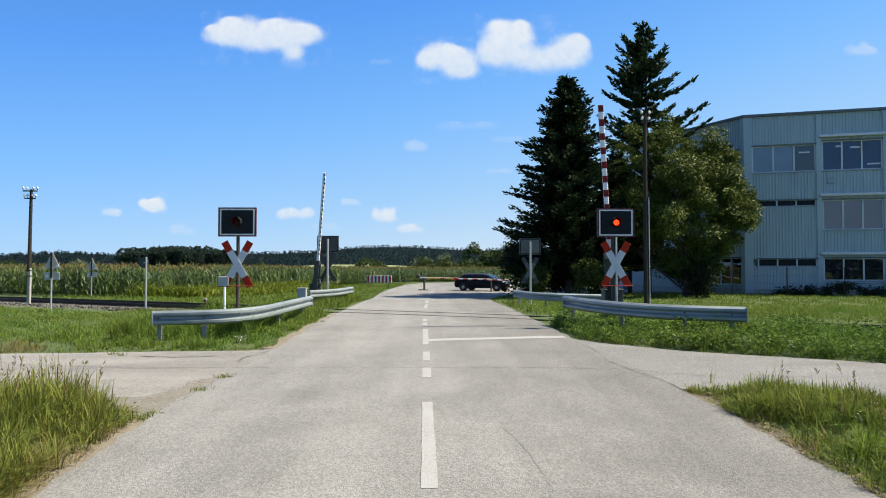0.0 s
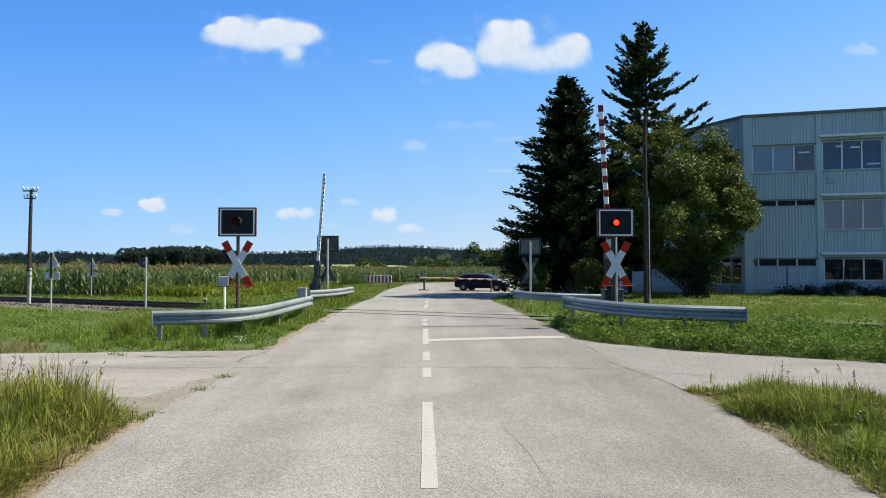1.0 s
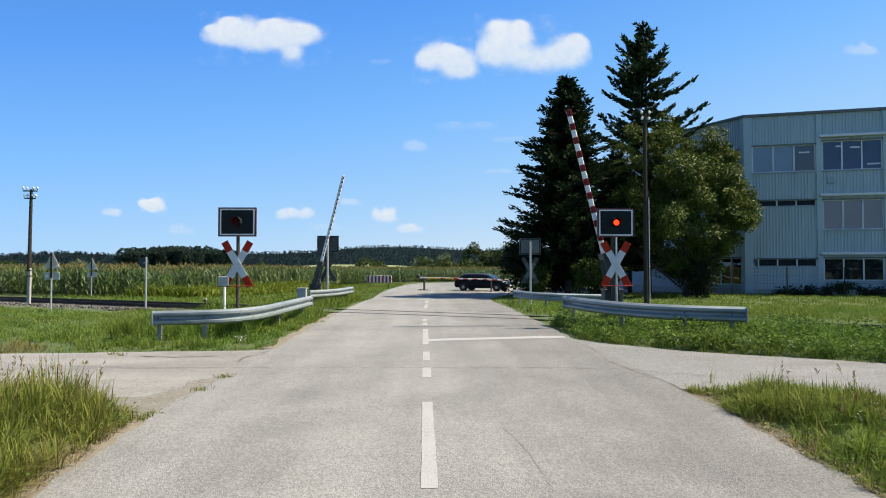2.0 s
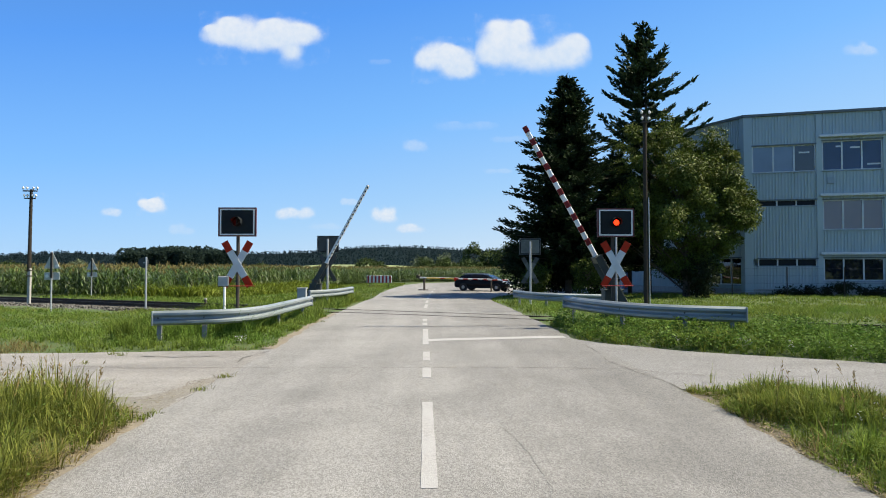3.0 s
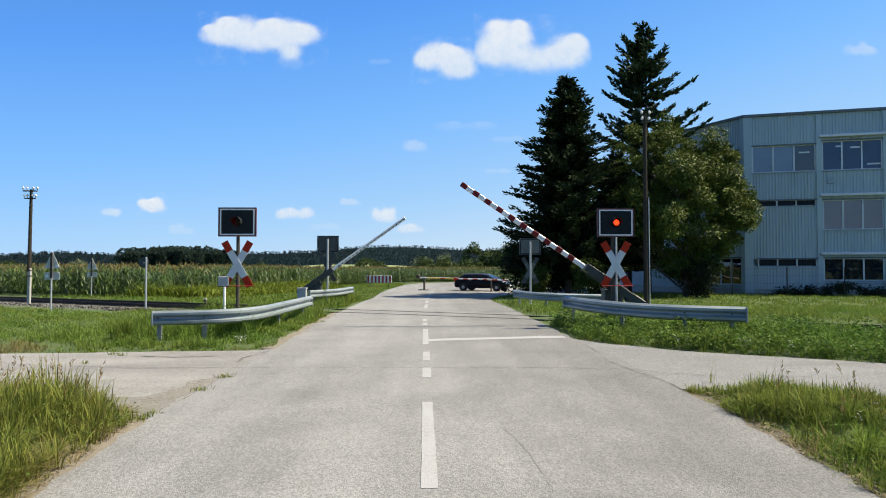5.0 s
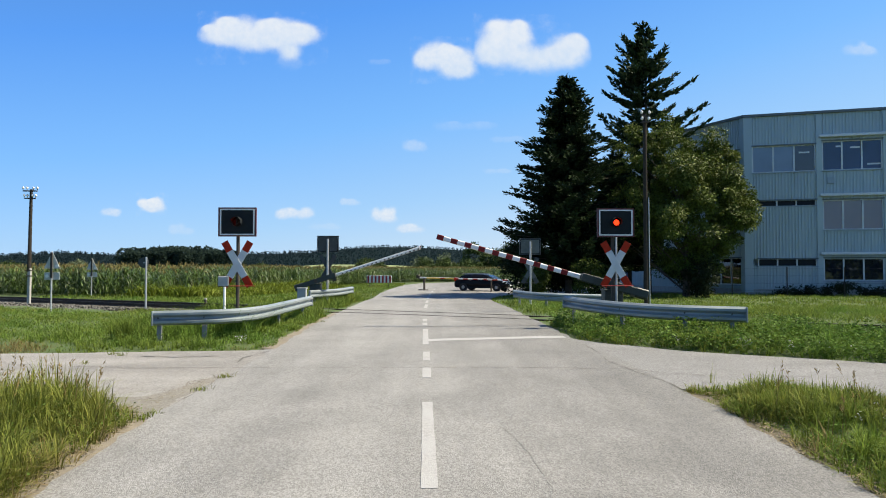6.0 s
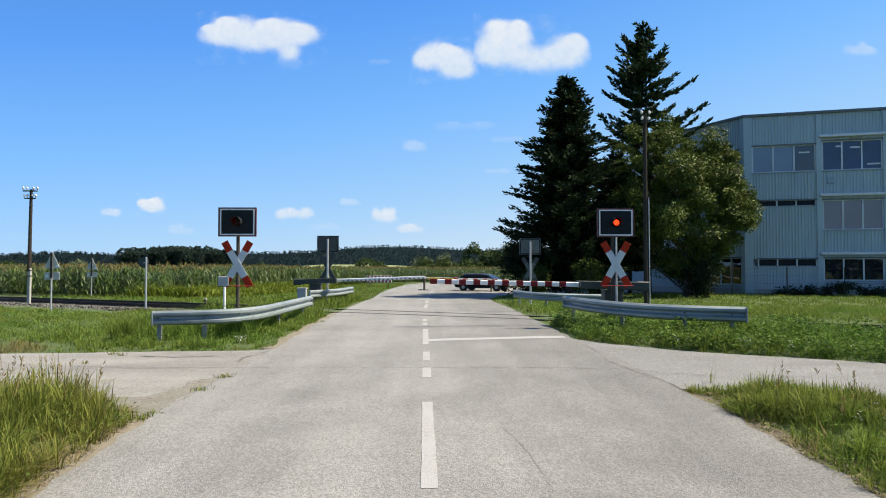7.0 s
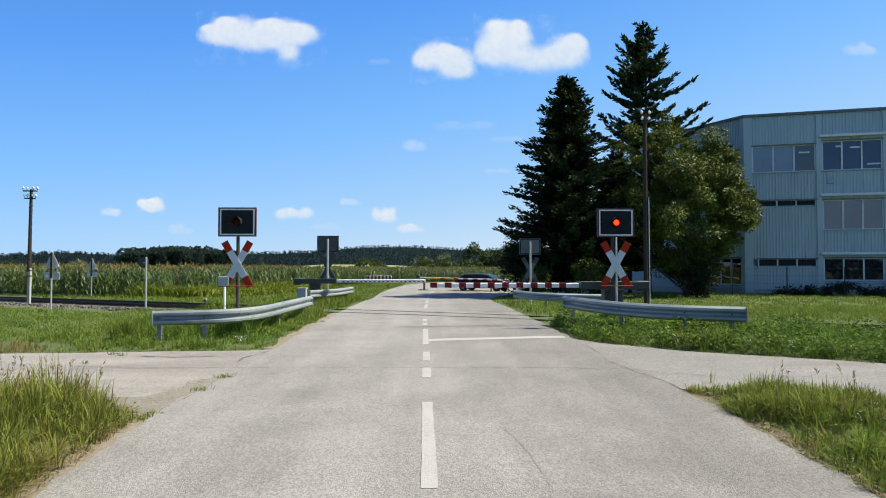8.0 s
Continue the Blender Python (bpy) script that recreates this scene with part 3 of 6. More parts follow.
oct_f = np.array([(0, 1, 4), (1, 2, 4), (2, 3, 4), (3, 0, 4), (1, 0, 5), (2, 1, 5), (3, 2, 5), (0, 3, 5)])
sz = rs.uniform(0.03, 0.065, (nb, 1, 1)) * rs.uniform(0.7, 1.3, (nb, 6, 1))
rot = rs.uniform(0, 6.28, nb)
cr, sr = np.cos(rot)[:, None], np.sin(rot)[:, None]
ov = np.stack([oct_v[None, :, 0] * cr - oct_v[None, :, 1] * sr, oct_v[None, :, 0] * sr + oct_v[None, :, 1] * cr, np.repeat(oct_v[None, :, 2], nb, 0)], -1) * sz
vv = ov + np.stack([bx, by, bz], -1)[:, None, :]
ff = oct_f[None] + (np.arange(nb) * 6)[:, None, None]
tagged(np_mesh("track_ballast", vv, np.zeros((0, 4)), M_BALLAST, ff), "grey crushed stone ballast along the track", "ballast", kind="stuff")


# ---- guard rails ----
W_PROF = [(0.0, -0.158), (0.022, -0.150), (0.078, -0.112), (0.080, -0.066), (0.010, -0.022), (0.004, 0.0), (0.010, 0.022), (0.080, 0.066), (0.078, 0.112), (0.022, 0.150), (0.0, 0.158)]


def guard_rail(label, plan, ztop, posts, side):
    """A W-beam swept along a plan curve on its posts. side: +1 bulges to the left of the way along, -1 to the right."""
    g = thing("guard_rail", label, "guard rail", group="guard rails")
    path = smooth_path(plan, 10)
    n = len(path)
    bm = bmesh.new()
    prev = None
    centre = []
    for i, p in enumerate(path):
        a, b = path[max(0, i - 1)], path[min(n - 1, i + 1)]
        t = Vector((b[0] - a[0], b[1] - a[1], 0)).normalized()
        nr = Vector((-t.y, t.x, 0)) * side
        z = ztop[0] + (ztop[1] - ztop[0]) * i / (n - 1) - 0.158
        centre.append((Vector((p[0], p[1], z)), t, nr))
        ring = [bm.verts.new(Vector((p[0], p[1], z)) + nr * u + Vector((0, 0, v))) for u, v in W_PROF]
        if prev:
            for k in range(len(ring) - 1):
                bm.faces.new((prev[k], ring[k], ring[k + 1], prev[k + 1]))
        prev = ring
    beam = part("beam", bm, M_GALV, g)
    sol = beam.modifiers.new("sheet", "SOLIDIFY")
    sol.thickness, sol.offset = 0.006, 0.0
    for f in posts:
        c, t, nr = centre[min(n - 1, int(f * (n - 1)))]
        q = Matrix((( t.x, nr.x, 0, 0), (t.y, nr.y, 0, 0), (0, 0, 1, 0), (0, 0, 0, 1)))
        bm = bmesh.new()
        h = c.z + 0.14
        for dx, dy, sx, sy in ((0, 0, 0.10, 0.008), (-0.046, -0.025, 0.008, 0.055), (0.046, -0.025, 0.008, 0.055)):
            box(bm, c - nr * 0.06 + Matrix.Identity(3) @ (t * dx + nr * dy) + Vector((0, 0, 0.14 - (h + 0.12) / 2)), (sx, sy, h + 0.12), q)
        po = part("post", bm, M_RAILPOST, g)
        bm = bmesh.new()
        rod(bm, c - nr * 0.06, c + nr * 0.016, 0.018, seg=8)
        part("bolt", bm, M_DARKPOST, po)
    # rounded end plates
    for c, t, nr, s in ((*centre[0], -1), (*centre[-1], 1)):
        bm = bmesh.new()
        q = Matrix(((t.x, nr.x, 0, 0), (t.y, nr.y, 0, 0), (0, 0, 1, 0), (0, 0, 0, 1)))
        box(bm, c + t * s * 0.012 + nr * 0.04, (0.03, 0.10, 0.318), q, 0.008)
        part("end_plate", bm, M_GALV, g)
    return g


guard_rail("curved galvanised steel guard rail on posts beside the crossing", [(-5.9, 15.1), (-5.0, 15.13), (-4.25, 15.38), (-3.85, 16.2), (-3.7, 18.2), (-3.57, 21.5)], (0.74, 0.82), (0.03, 0.24, 0.5, 0.78, 0.97), -1)
guard_rail("galvanised guard rail curving round the far barrier", [(-4.75, 28.3), (-4.15, 29.4), (-3.75, 31.2), (-3.55, 33.6)], (0.78, 0.80), (0.15, 0.5, 0.92), -1)
guard_rail("bluish galvanised guard rail on grassy verge before the signal", [(3.75, 18.0), (4.02, 16.4), (4.51, 15.0), (5.33, 14.2), (6.55, 13.75)], (0.949, 0.885), (0.06, 0.45, 0.78, 0.95), -1)
guard_rail("galvanised guard rail beyond the tracks beside the spruce", [(3.84, 28.8), (4.2, 27.4), (4.9, 26.5), (5.9, 26.2), (7.2, 26.2)], (0.78, 0.68), (0.05, 0.45, 0.75, 0.95), -1)


# ---- signals with warning crosses ----
def crossing_signal(label, m, back, slim=False):
    s = thing("crossing_signal", label, "railway signal", m, group="crossing signals")
    pm = M_DARKPOST if not back else M_POSTST
    if slim:
        # sunlit strip and dark half of the post, built as two parts
        part("post", rodded((0.03, 0, -0.15), (0.03, 0, 3.05), 0.028, seg=12), M_POSTST, s, "bright rod for the sunlit post strip")
        part("mast_channel", boxed((-0.045, 0.05, 1.45), (0.08, 0.06, 3.2), None, 0.008), M_DARKPOST, s, "dark box added for the dark post half")
    else:
        part("post", rodded((0, 0, -0.15), (0, 0, 3.05), 0.045, seg=12), pm, s)
    face = M_BLACK
    part("panel", boxed((0, -0.075, 2.83), (0.86, 0.045, 0.66), bev=0.01), face, s, "black target board")
    bm = bmesh.new()
    for c, d in (((0, 0, 0.347), (0.94, 0.055, 0.030)), ((0, 0, -0.347), (0.94, 0.055, 0.030)), ((0.455, 0, 0), (0.030, 0.055, 0.664)), ((-0.455, 0, 0), (0.030, 0.055, 0.664))):
        box(bm, Vector(c) + Vector((0, -0.075, 2.83)), d)
    part("outer_rim", bm, M_RIM if not back else M_DARKBACK, s, "dark red outer rim" if not back else "dark outer rim")
    bm = bmesh.new()
    for c, d in (((0, 0, 0.312), (0.85, 0.012, 0.032)), ((0, 0, -0.312), (0.85, 0.012, 0.032)), ((0.41, 0, 0), (0.032, 0.012, 0.592)), ((-0.41, 0, 0), (0.032, 0.012, 0.592))):
        box(bm, Vector(c) + Vector((0, -0.102, 2.83)), d)
    part("white_border", bm, M_WHITE, s, "white reflective border")
    bm = bmesh.new()
    box(bm, (0, -0.048, 2.83), (0.80, 0.012, 0.60))
    for z in (2.62, 3.02):
        box(bm, (0, -0.036, z), (0.5, 0.02, 0.05))
    part("panel_back", bm, M_PALEBACK if back == "pale" else M_DARKBACK, s, "rear side of the board")
    # lamp: tube, hood, bulb that turns, lens
    lamp = part("lamp", rodded((0, -0.10, 2.83), (0, -0.13, 2.83), 0.135, 0.125, 24), M_BLACK, s, "round black lamp housing")
    bm = bmesh.new()
    seg = 14
    r0 = 0.118
    rows = []
    for k in range(seg + 1):
        a = radians(-20 + 220 * k / seg)
        for_y = (-0.13, -0.30)
        rows.append([bm.verts.new((r0 * math.cos(a), yy, 2.83 + r0 * math.sin(a))) for yy in for_y])
    for a, b in zip(rows[:-1], rows[1:]):
        bm.faces.new((a[0], a[1], b[1], b[0]))
    hood = part("hood", bm, M_BLACK, lamp, "short black sun hood")
    so = hood.modifiers.new("sheet", "SOLIDIFY")
    so.thickness = 0.006
    bm = bmesh.new()
    bmesh.ops.create_uvsphere(bm, u_segments=20, v_segments=8, radius=0.112, matrix=Matrix.Translation((0, -0.150, 2.83)) @ pose(0, 0, 0, 90) @ Matrix.Diagonal((1, 1, 0.42, 1)))
    bmesh.ops.delete(bm, geom=[v for v in bm.verts if v.co.y > -0.149], context="VERTS")
    part("lens", bm, M_LENS, lamp, "domed red lens", smooth=True)
    bm = bmesh.new()
    bmesh.ops.create_cone(bm, cap_ends=True, segments=20, radius1=0.094, radius2=0.094, depth=0.012, matrix=pose(0, 0, 0, 90))
    bulb = part("bulb", bm, M_BLACK, lamp, "lamp disc on a turning pivot")
    bulb.matrix_basis = pose(0, -0.143, 2.83)
    bm = bmesh.new()
    bmesh.ops.create_cone(bm, cap_ends=True, segments=20, radius1=0.072, radius2=0.072, depth=0.001, matrix=pose(0, -0.0068, 0, 90))
    part("glow_plate", bm, M_GLOW, lamp).parent = bulb
    # crossed warning boards
    for k, a in enumerate((60, 120)):
        ar = pose(0, -0.065 - 0.012 * k, 1.78, 0, -a, 0)
        bm = bmesh.new()
        box(bm, (0, 0, 0), (0.74, 0.010, 0.175), None, 0.003)
        bmesh.ops.transform(bm, matrix=ar, verts=bm.verts)
        arm = part("cross_board", bm, M_WHITE_SHADED if not back else (M_PALEBACK if back == "pale" else M_DARKBACK), s, "white diagonal board of the warning cross" if not back else "grey rear of the warning cross board")
        for e in (-1, 1):
            bm = bmesh.new()
            box(bm, (e * 0.505, 0, 0), (0.27, 0.011, 0.175), None, 0.003)
            bmesh.ops.transform(bm, matrix=ar, verts=bm.verts)
            part("red_tip", bm, M_RED if not back else M_DARKBACK, arm, "red reflective end" if not back else "grey rear of the board end")
        for z in (0.0,):
            bm = boxed((0, -0.03, 1.78), (0.12, 0.03, 0.06))
        part("clamp", bm, M_DARKPOST, arm)
    part("cross_rod", rodded((-0.36, -0.085, 1.235), (0.44, -0.085, 1.235), 0.012, seg=8), M_DEEPRED if not back else M_DARKBACK, s, "thin rod under the cross")
    return s, bulb


sig_w, bulb_w = crossing_signal("red flashing railway signal with white and red cross, dark post", pose(-4.66, 17.2, 0), "")
sig_e, bulb_e = crossing_signal("red flashing railway signal with white and red cross before the barrier", pose(4.84, 17.2, 0), "", True)
sig_fw, bulb_fw = crossing_signal("dark back of a railway signal seen from behind", pose(-4.20, 29.75, -0.08, 0, 0, 180), "dark")
sig_fe, bulb_fe = crossing_signal("grey back of a railway signal under the spruce", pose(4.64, 29.75, -0.18, 0, 0, 180), "pale")


# ---- half barriers ----
def half_barrier(label, m, arm_len):
    b = thing("half_barrier", label, "barrier", m, group="level crossing barriers")
    bm = bmesh.new()
    box(bm, (0.02, 0, 0.50), (0.48, 0.40, 1.20), None, 0.02)
    box(bm, (0.02, 0, 1.11), (0.52, 0.44, 0.05), None, 0.01)
    house = part("housing", bm, M_HOUS, b, "grey-green drive housing")
    part("door", boxed((0.02, -0.206, 0.55), (0.36, 0.014, 0.85), None, 0.004), M_HOUS, house, "flat metal door")
    part("base", boxed((0.02, 0, 0.10), (0.62, 0.55, 0.22), None, 0.02), M_CONC, b, "concrete foot")
    bm = rodded((0, -0.34, 1.23), (0, 0.26, 1.23), 0.07, seg=14)
    part("axle", bm, M_DARKPOST, b)
    for sx in (-0.20, 0.20):
        part("bracket", boxed((sx * 0.6, 0.0, 1.2), (0.10, 0.3, 0.2), None, 0.01), M_HOUS, b)
    # the moving arm points along -x from its pivot
    bm = bmesh.new()
    for y in (-0.30, 0.235):
        box(bm, (0.02, y, 0.0), (1.78, 0.035, 0.20), None, 0.008)
    box(bm, (-0.78, -0.03, 0.0), (0.18, 0.52, 0.16), None, 0.01)
    arm = part("arm", bm, M_HOUS, b, "grey double lever of the barrier arm")
    arm.matrix_basis = pose(0, 0, 1.23)
    part("counterweight", boxed((0.76, -0.03, -0.01), (0.34, 0.50, 0.26), None, 0.02), M_HOUS, arm, "heavy cast counterweight")
    L0, L1 = 0.86, arm_len
    bm = bmesh.new()
    box(bm, (-(L0 + L1) / 2, -0.03, 0.0), (L1 - L0, 0.08, 0.128), None, 0.02)
    part("boom", bm, M_WHITE, arm, "white barrier boom")
    u = L1 - 0.085
    shared = None
    while u > L0 + 0.1:
        if shared is None:
            bm = boxed((0, 0, 0), (0.185, 0.056, 0.134), None, 0.010)
            ob = part("red_band", bm, M_BAND, arm)
            shared = ob.data
        else:
            ob = new("red_band", shared)
            ob.parent = arm
        ob.matrix_basis = pose(-u, -0.0495, 0)
        u -= 0.375
    u = L1 - 0.10
    shared = None
    while u > L0 + 0.15:
        if shared is None:
            ob = part("reflector", boxed((0, 0, 0), (0.075, 0.02, 0.045), None, 0.004), M_BLACK, arm, "small dark rear marker")
            shared = ob.data
        else:
            ob = new("reflector", shared)
            ob["label"] = "small dark rear marker"
            ob.parent = arm
        ob.matrix_basis = pose(-u, 0.024, -0.03)
        u -= 0.1875
    return b, arm


bar_e, arm_e = half_barrier("red and white half barrier with grey housing beside the road", pose(4.92, 17.85, 0.0), 4.76)
bar_w, arm_w = half_barrier("white rear side of the far half barrier", pose(-4.58, 29.1, -0.08, 0, 0, 180), 4.63)


# ---- poles and small signs ----
def telegraph_pole(label, m, h, white_foot, spec):
    p = thing("telegraph_pole", label, "pole", m, group="telegraph poles")
    z0 = 1.55 if white_foot else -0.2
    part("pole", rodded((0, 0, z0 if white_foot else -0.2), (0, 0, h), 0.084 if white_foot else 0.088, 0.064 if white_foot else 0.062, 12), M_WOODPOLE, p, "dark creosoted wood")
    if white_foot:
        bm = boxed((0.03, 0, 0.75), (0.14, 0.14, 1.9), None, 0.02)
        part("concrete_foot", bm, M_CONC, p, "pale concrete pole foot")
        for z in (1.35, 1.6):
            part("strap", boxed((0, 0, z), (0.24, 0.24, 0.05), None, 0.01), M_DARKPOST, p)
    for z, half in spec:
        ca = part("crossarm", boxed((0, -0.09, h - z), (2 * half, 0.06, 0.05), None, 0.006), M_DARKPOST, p)
        for x in ((-half, half) if half < 0.2 else (-half, -half * 0.45, half * 0.45, half)):
            bm = rodded((x, -0.09, h - z), (x, -0.09, h - z + 0.09), 0.012, seg=6)
            part("pin", bm, M_DARKPOST, ca)
            bm = bmesh.new()
            bmesh.ops.create_uvsphere(bm, u_segments=10, v_segments=7, radius=0.05, matrix=Matrix.Translation((x, -0.09, h - z + 0.14)) @ Matrix.Diagonal((1, 1, 1.25, 1)))
            part("insulator", bm, M_PORC, ca, "white porcelain insulator", smooth=True)
    return p


telegraph_pole("dark wooden telegraph pole on white concrete foot with insulators", pose(-18.02, 31.6, 0.0, 0, 0.6, 0), 5.3, True, ((0.08, 0.32), (0.42, 0.26)))
pe = telegraph_pole("tall slim dark wooden pole with porcelain insulators", pose(7.86, 24.0, 0.0), 7.2, False, ((0.10, 0.14), (0.32, 0.12)))
part("conduit", rodded((0.115, -0.05, 0.0), (0.10, -0.05, 4.2), 0.02, seg=8), M_POSTST, pe, "thin grey cable conduit")


def triangle_sign(label, m, w):
    s = thing("trackside_sign", label, "sign", m, group="trackside signs")
    h = w * 1.05
    part("post", rodded((0, -0.03, -0.2), (0, -0.03, 2.3), 0.032, seg=10), M_POSTST, s)
    bm = bmesh.new()
    vs = [bm.verts.new(v) for v in ((-w / 2, 0, 1.68), (w / 2, 0, 1.68), (0, 0, 1.68 + h), (-w / 2, 0.02, 1.68), (w / 2, 0.02, 1.68), (0, 0.02, 1.68 + h))]
    bm.faces.new((vs[0], vs[1], vs[2]))
    bm.faces.new((vs[5], vs[4], vs[3]))
    for a, b in ((0, 1), (1, 2), (2, 0)):
        bm.faces.new((vs[a], vs[a + 3], vs[b + 3], vs[b]))
    bmesh.ops.recalc_face_normals(bm, faces=bm.faces)
    part("triangle_plate", bm, M_SIGNBACK, s, "grey rear of a triangular plate")
    part("lower_plate", boxed((0, 0.01, 1.40), (w * 0.94, 0.02, 0.27), None, 0.004), M_SIGNBACK, s, "grey rear of a square plate")
    part("spine", boxed((-0.0, -0.055, 1.80), (0.085, 0.03, 0.95), None, 0.004), M_DARKPOST, s, "dark mounting channel")
    for x, z in ((w * 0.30, 1.77), (-w * 0.30, 1.40)):
        part("reflector", rodded((x, -0.012, z), (x, 0.0, z), 0.06, seg=14), M_WHITE, s, "white round reflector")
    return s


triangle_sign("grey rear of a triangular trackside sign on a post", pose(-13.75, 25.6, 0.0), 0.60)
triangle_sign("grey rear of a distant triangular sign beside the maize", pose(-18.73, 39.0, -0.05), 0.62)

disc = thing("signal_post", "grey steel post with a small dark round plate", "sign", pose(-11.28, 28.0, 0.0))
part("post", rodded((0, 0, -0.2), (0, 0, 2.15), 0.04, seg=10), M_POSTST, disc)
part("round_plate", rodded((-0.13, 0.05, 1.92), (-0.13, 0.08, 1.92), 0.21, seg=20), M_DARKBACK, disc, "dark round plate")
part("bracket", boxed((-0.05, 0.03, 1.92), (0.14, 0.05, 0.05)), M_POSTST, disc)

small = thing("notice_sign", "small white notice plate on a thin pale post", "sign", pose(-4.90, 16.9, 0.0))
part("post", rodded((0, 0, -0.1), (0, 0, 1.42), 0.030, seg=10), M_WHITE, small)
plate = part("plate", boxed((-0.02, -0.04, 1.36), (0.25, 0.02, 0.24), None, 0.006), M_SIGNBACK, small, "greyish square plate")
for i in range(4):
    part("writing_bar", boxed((-0.02, -0.054, 1.44 - 0.05 * i), (0.17 - 0.03 * (i % 2), 0.003, 0.016)), M_POSTST, plate)
part("plate_rim", boxed((-0.02, -0.036, 1.36), (0.28, 0.014, 0.27), None, 0.006), M_DARKPOST, small)

marker = thing("track_marker", "small dark wooden marker stake beside the track", "stake", pose(-9.2, 29.0, 0.0))
part("stake", boxed((0, 0, 0.15), (0.10, 0.08, 0.55), None, 0.01), M_SLEEPER, marker)
part("cap", boxed((0, 0, 0.40), (0.11, 0.09, 0.07), None, 0.01), M_CONC, marker, "pale cap")

kerbbox = thing("cable_cabinet", "pale grey cable cabinet behind the guard rail", "cabinet", pose(-4.55, 25.6, 0.0))
part("body", boxed((0, 0, 0.42), (0.32, 0.26, 1.0), None, 0.015), M_CONTAIN, kerbbox)
part("lid", boxed((0, 0, 0.94), (0.36, 0.30, 0.05), None, 0.01), M_CONTAIN, kerbbox)

board = thing("warning_board", "red and white striped warning board in the grass", "barrier board", pose(-4.09, 62.0, 0.0, 0, 0, 0))
bp = part("board", boxed((0, 0, 0.75), (2.25, 0.05, 0.66), None, 0.01), M_WHITE, board)
for i in range(7):
    part("stripe", boxed((-0.98 + i * 0.327, -0.028, 0.75), (0.17, 0.012, 0.64), None, 0.003), M_DEEPRED, bp, "red stripe")
for x in (-0.85, 0.85):
    part("post", boxed((x, 0.06, 0.35), (0.08, 0.06, 1.0)), M_DARKPOST, board)

gate = thing("yard_barrier", "thin red, yellow and white barrier bar on two posts", "barrier", pose(0.0, 54.0, 0.0, 0, 0, -34.0))
part("post", boxed((0, 0, 0.42), (0.13, 0.13, 1.1), None, 0.01), M_DARKPOST, gate)
part("post", boxed((6.0, 0, 0.35), (0.10, 0.10, 0.95), None, 0.01), M_DARKPOST, gate)
part("foot", boxed((-0.1, 0, 0.02), (0.7, 0.4, 0.08), None, 0.02), M_DARKPOST, gate)
bar = part("bar", rodded((-0.5, -0.02, 1.0), (7.6, -0.02, 0.86), 0.055, seg=10), M_WHITE, gate)
for i in range(9):
    x = 0.25 + i * 0.84
    zc = 1.0 - 0.14 * (x + 0.7) / 8.1
    part("band", rodded((x, -0.02, zc), (x + 0.42, -0.02, zc - 0.007), 0.058, seg=10), M_YELLOW if i < 3 else M_RED, bar)
    if i < 3:
        part("band", rodded((x + 0.42, -0.02, zc - 0.007), (x + 0.84, -0.02, zc - 0.014), 0.057, seg=10), M_RED if i % 2 else M_YELLOW, bar)
part("counterweight", boxed((-0.55, -0.02, 1.06), (0.34, 0.2, 0.26), (0, 20, 0), 0.02), M_DARKPOST, gate)


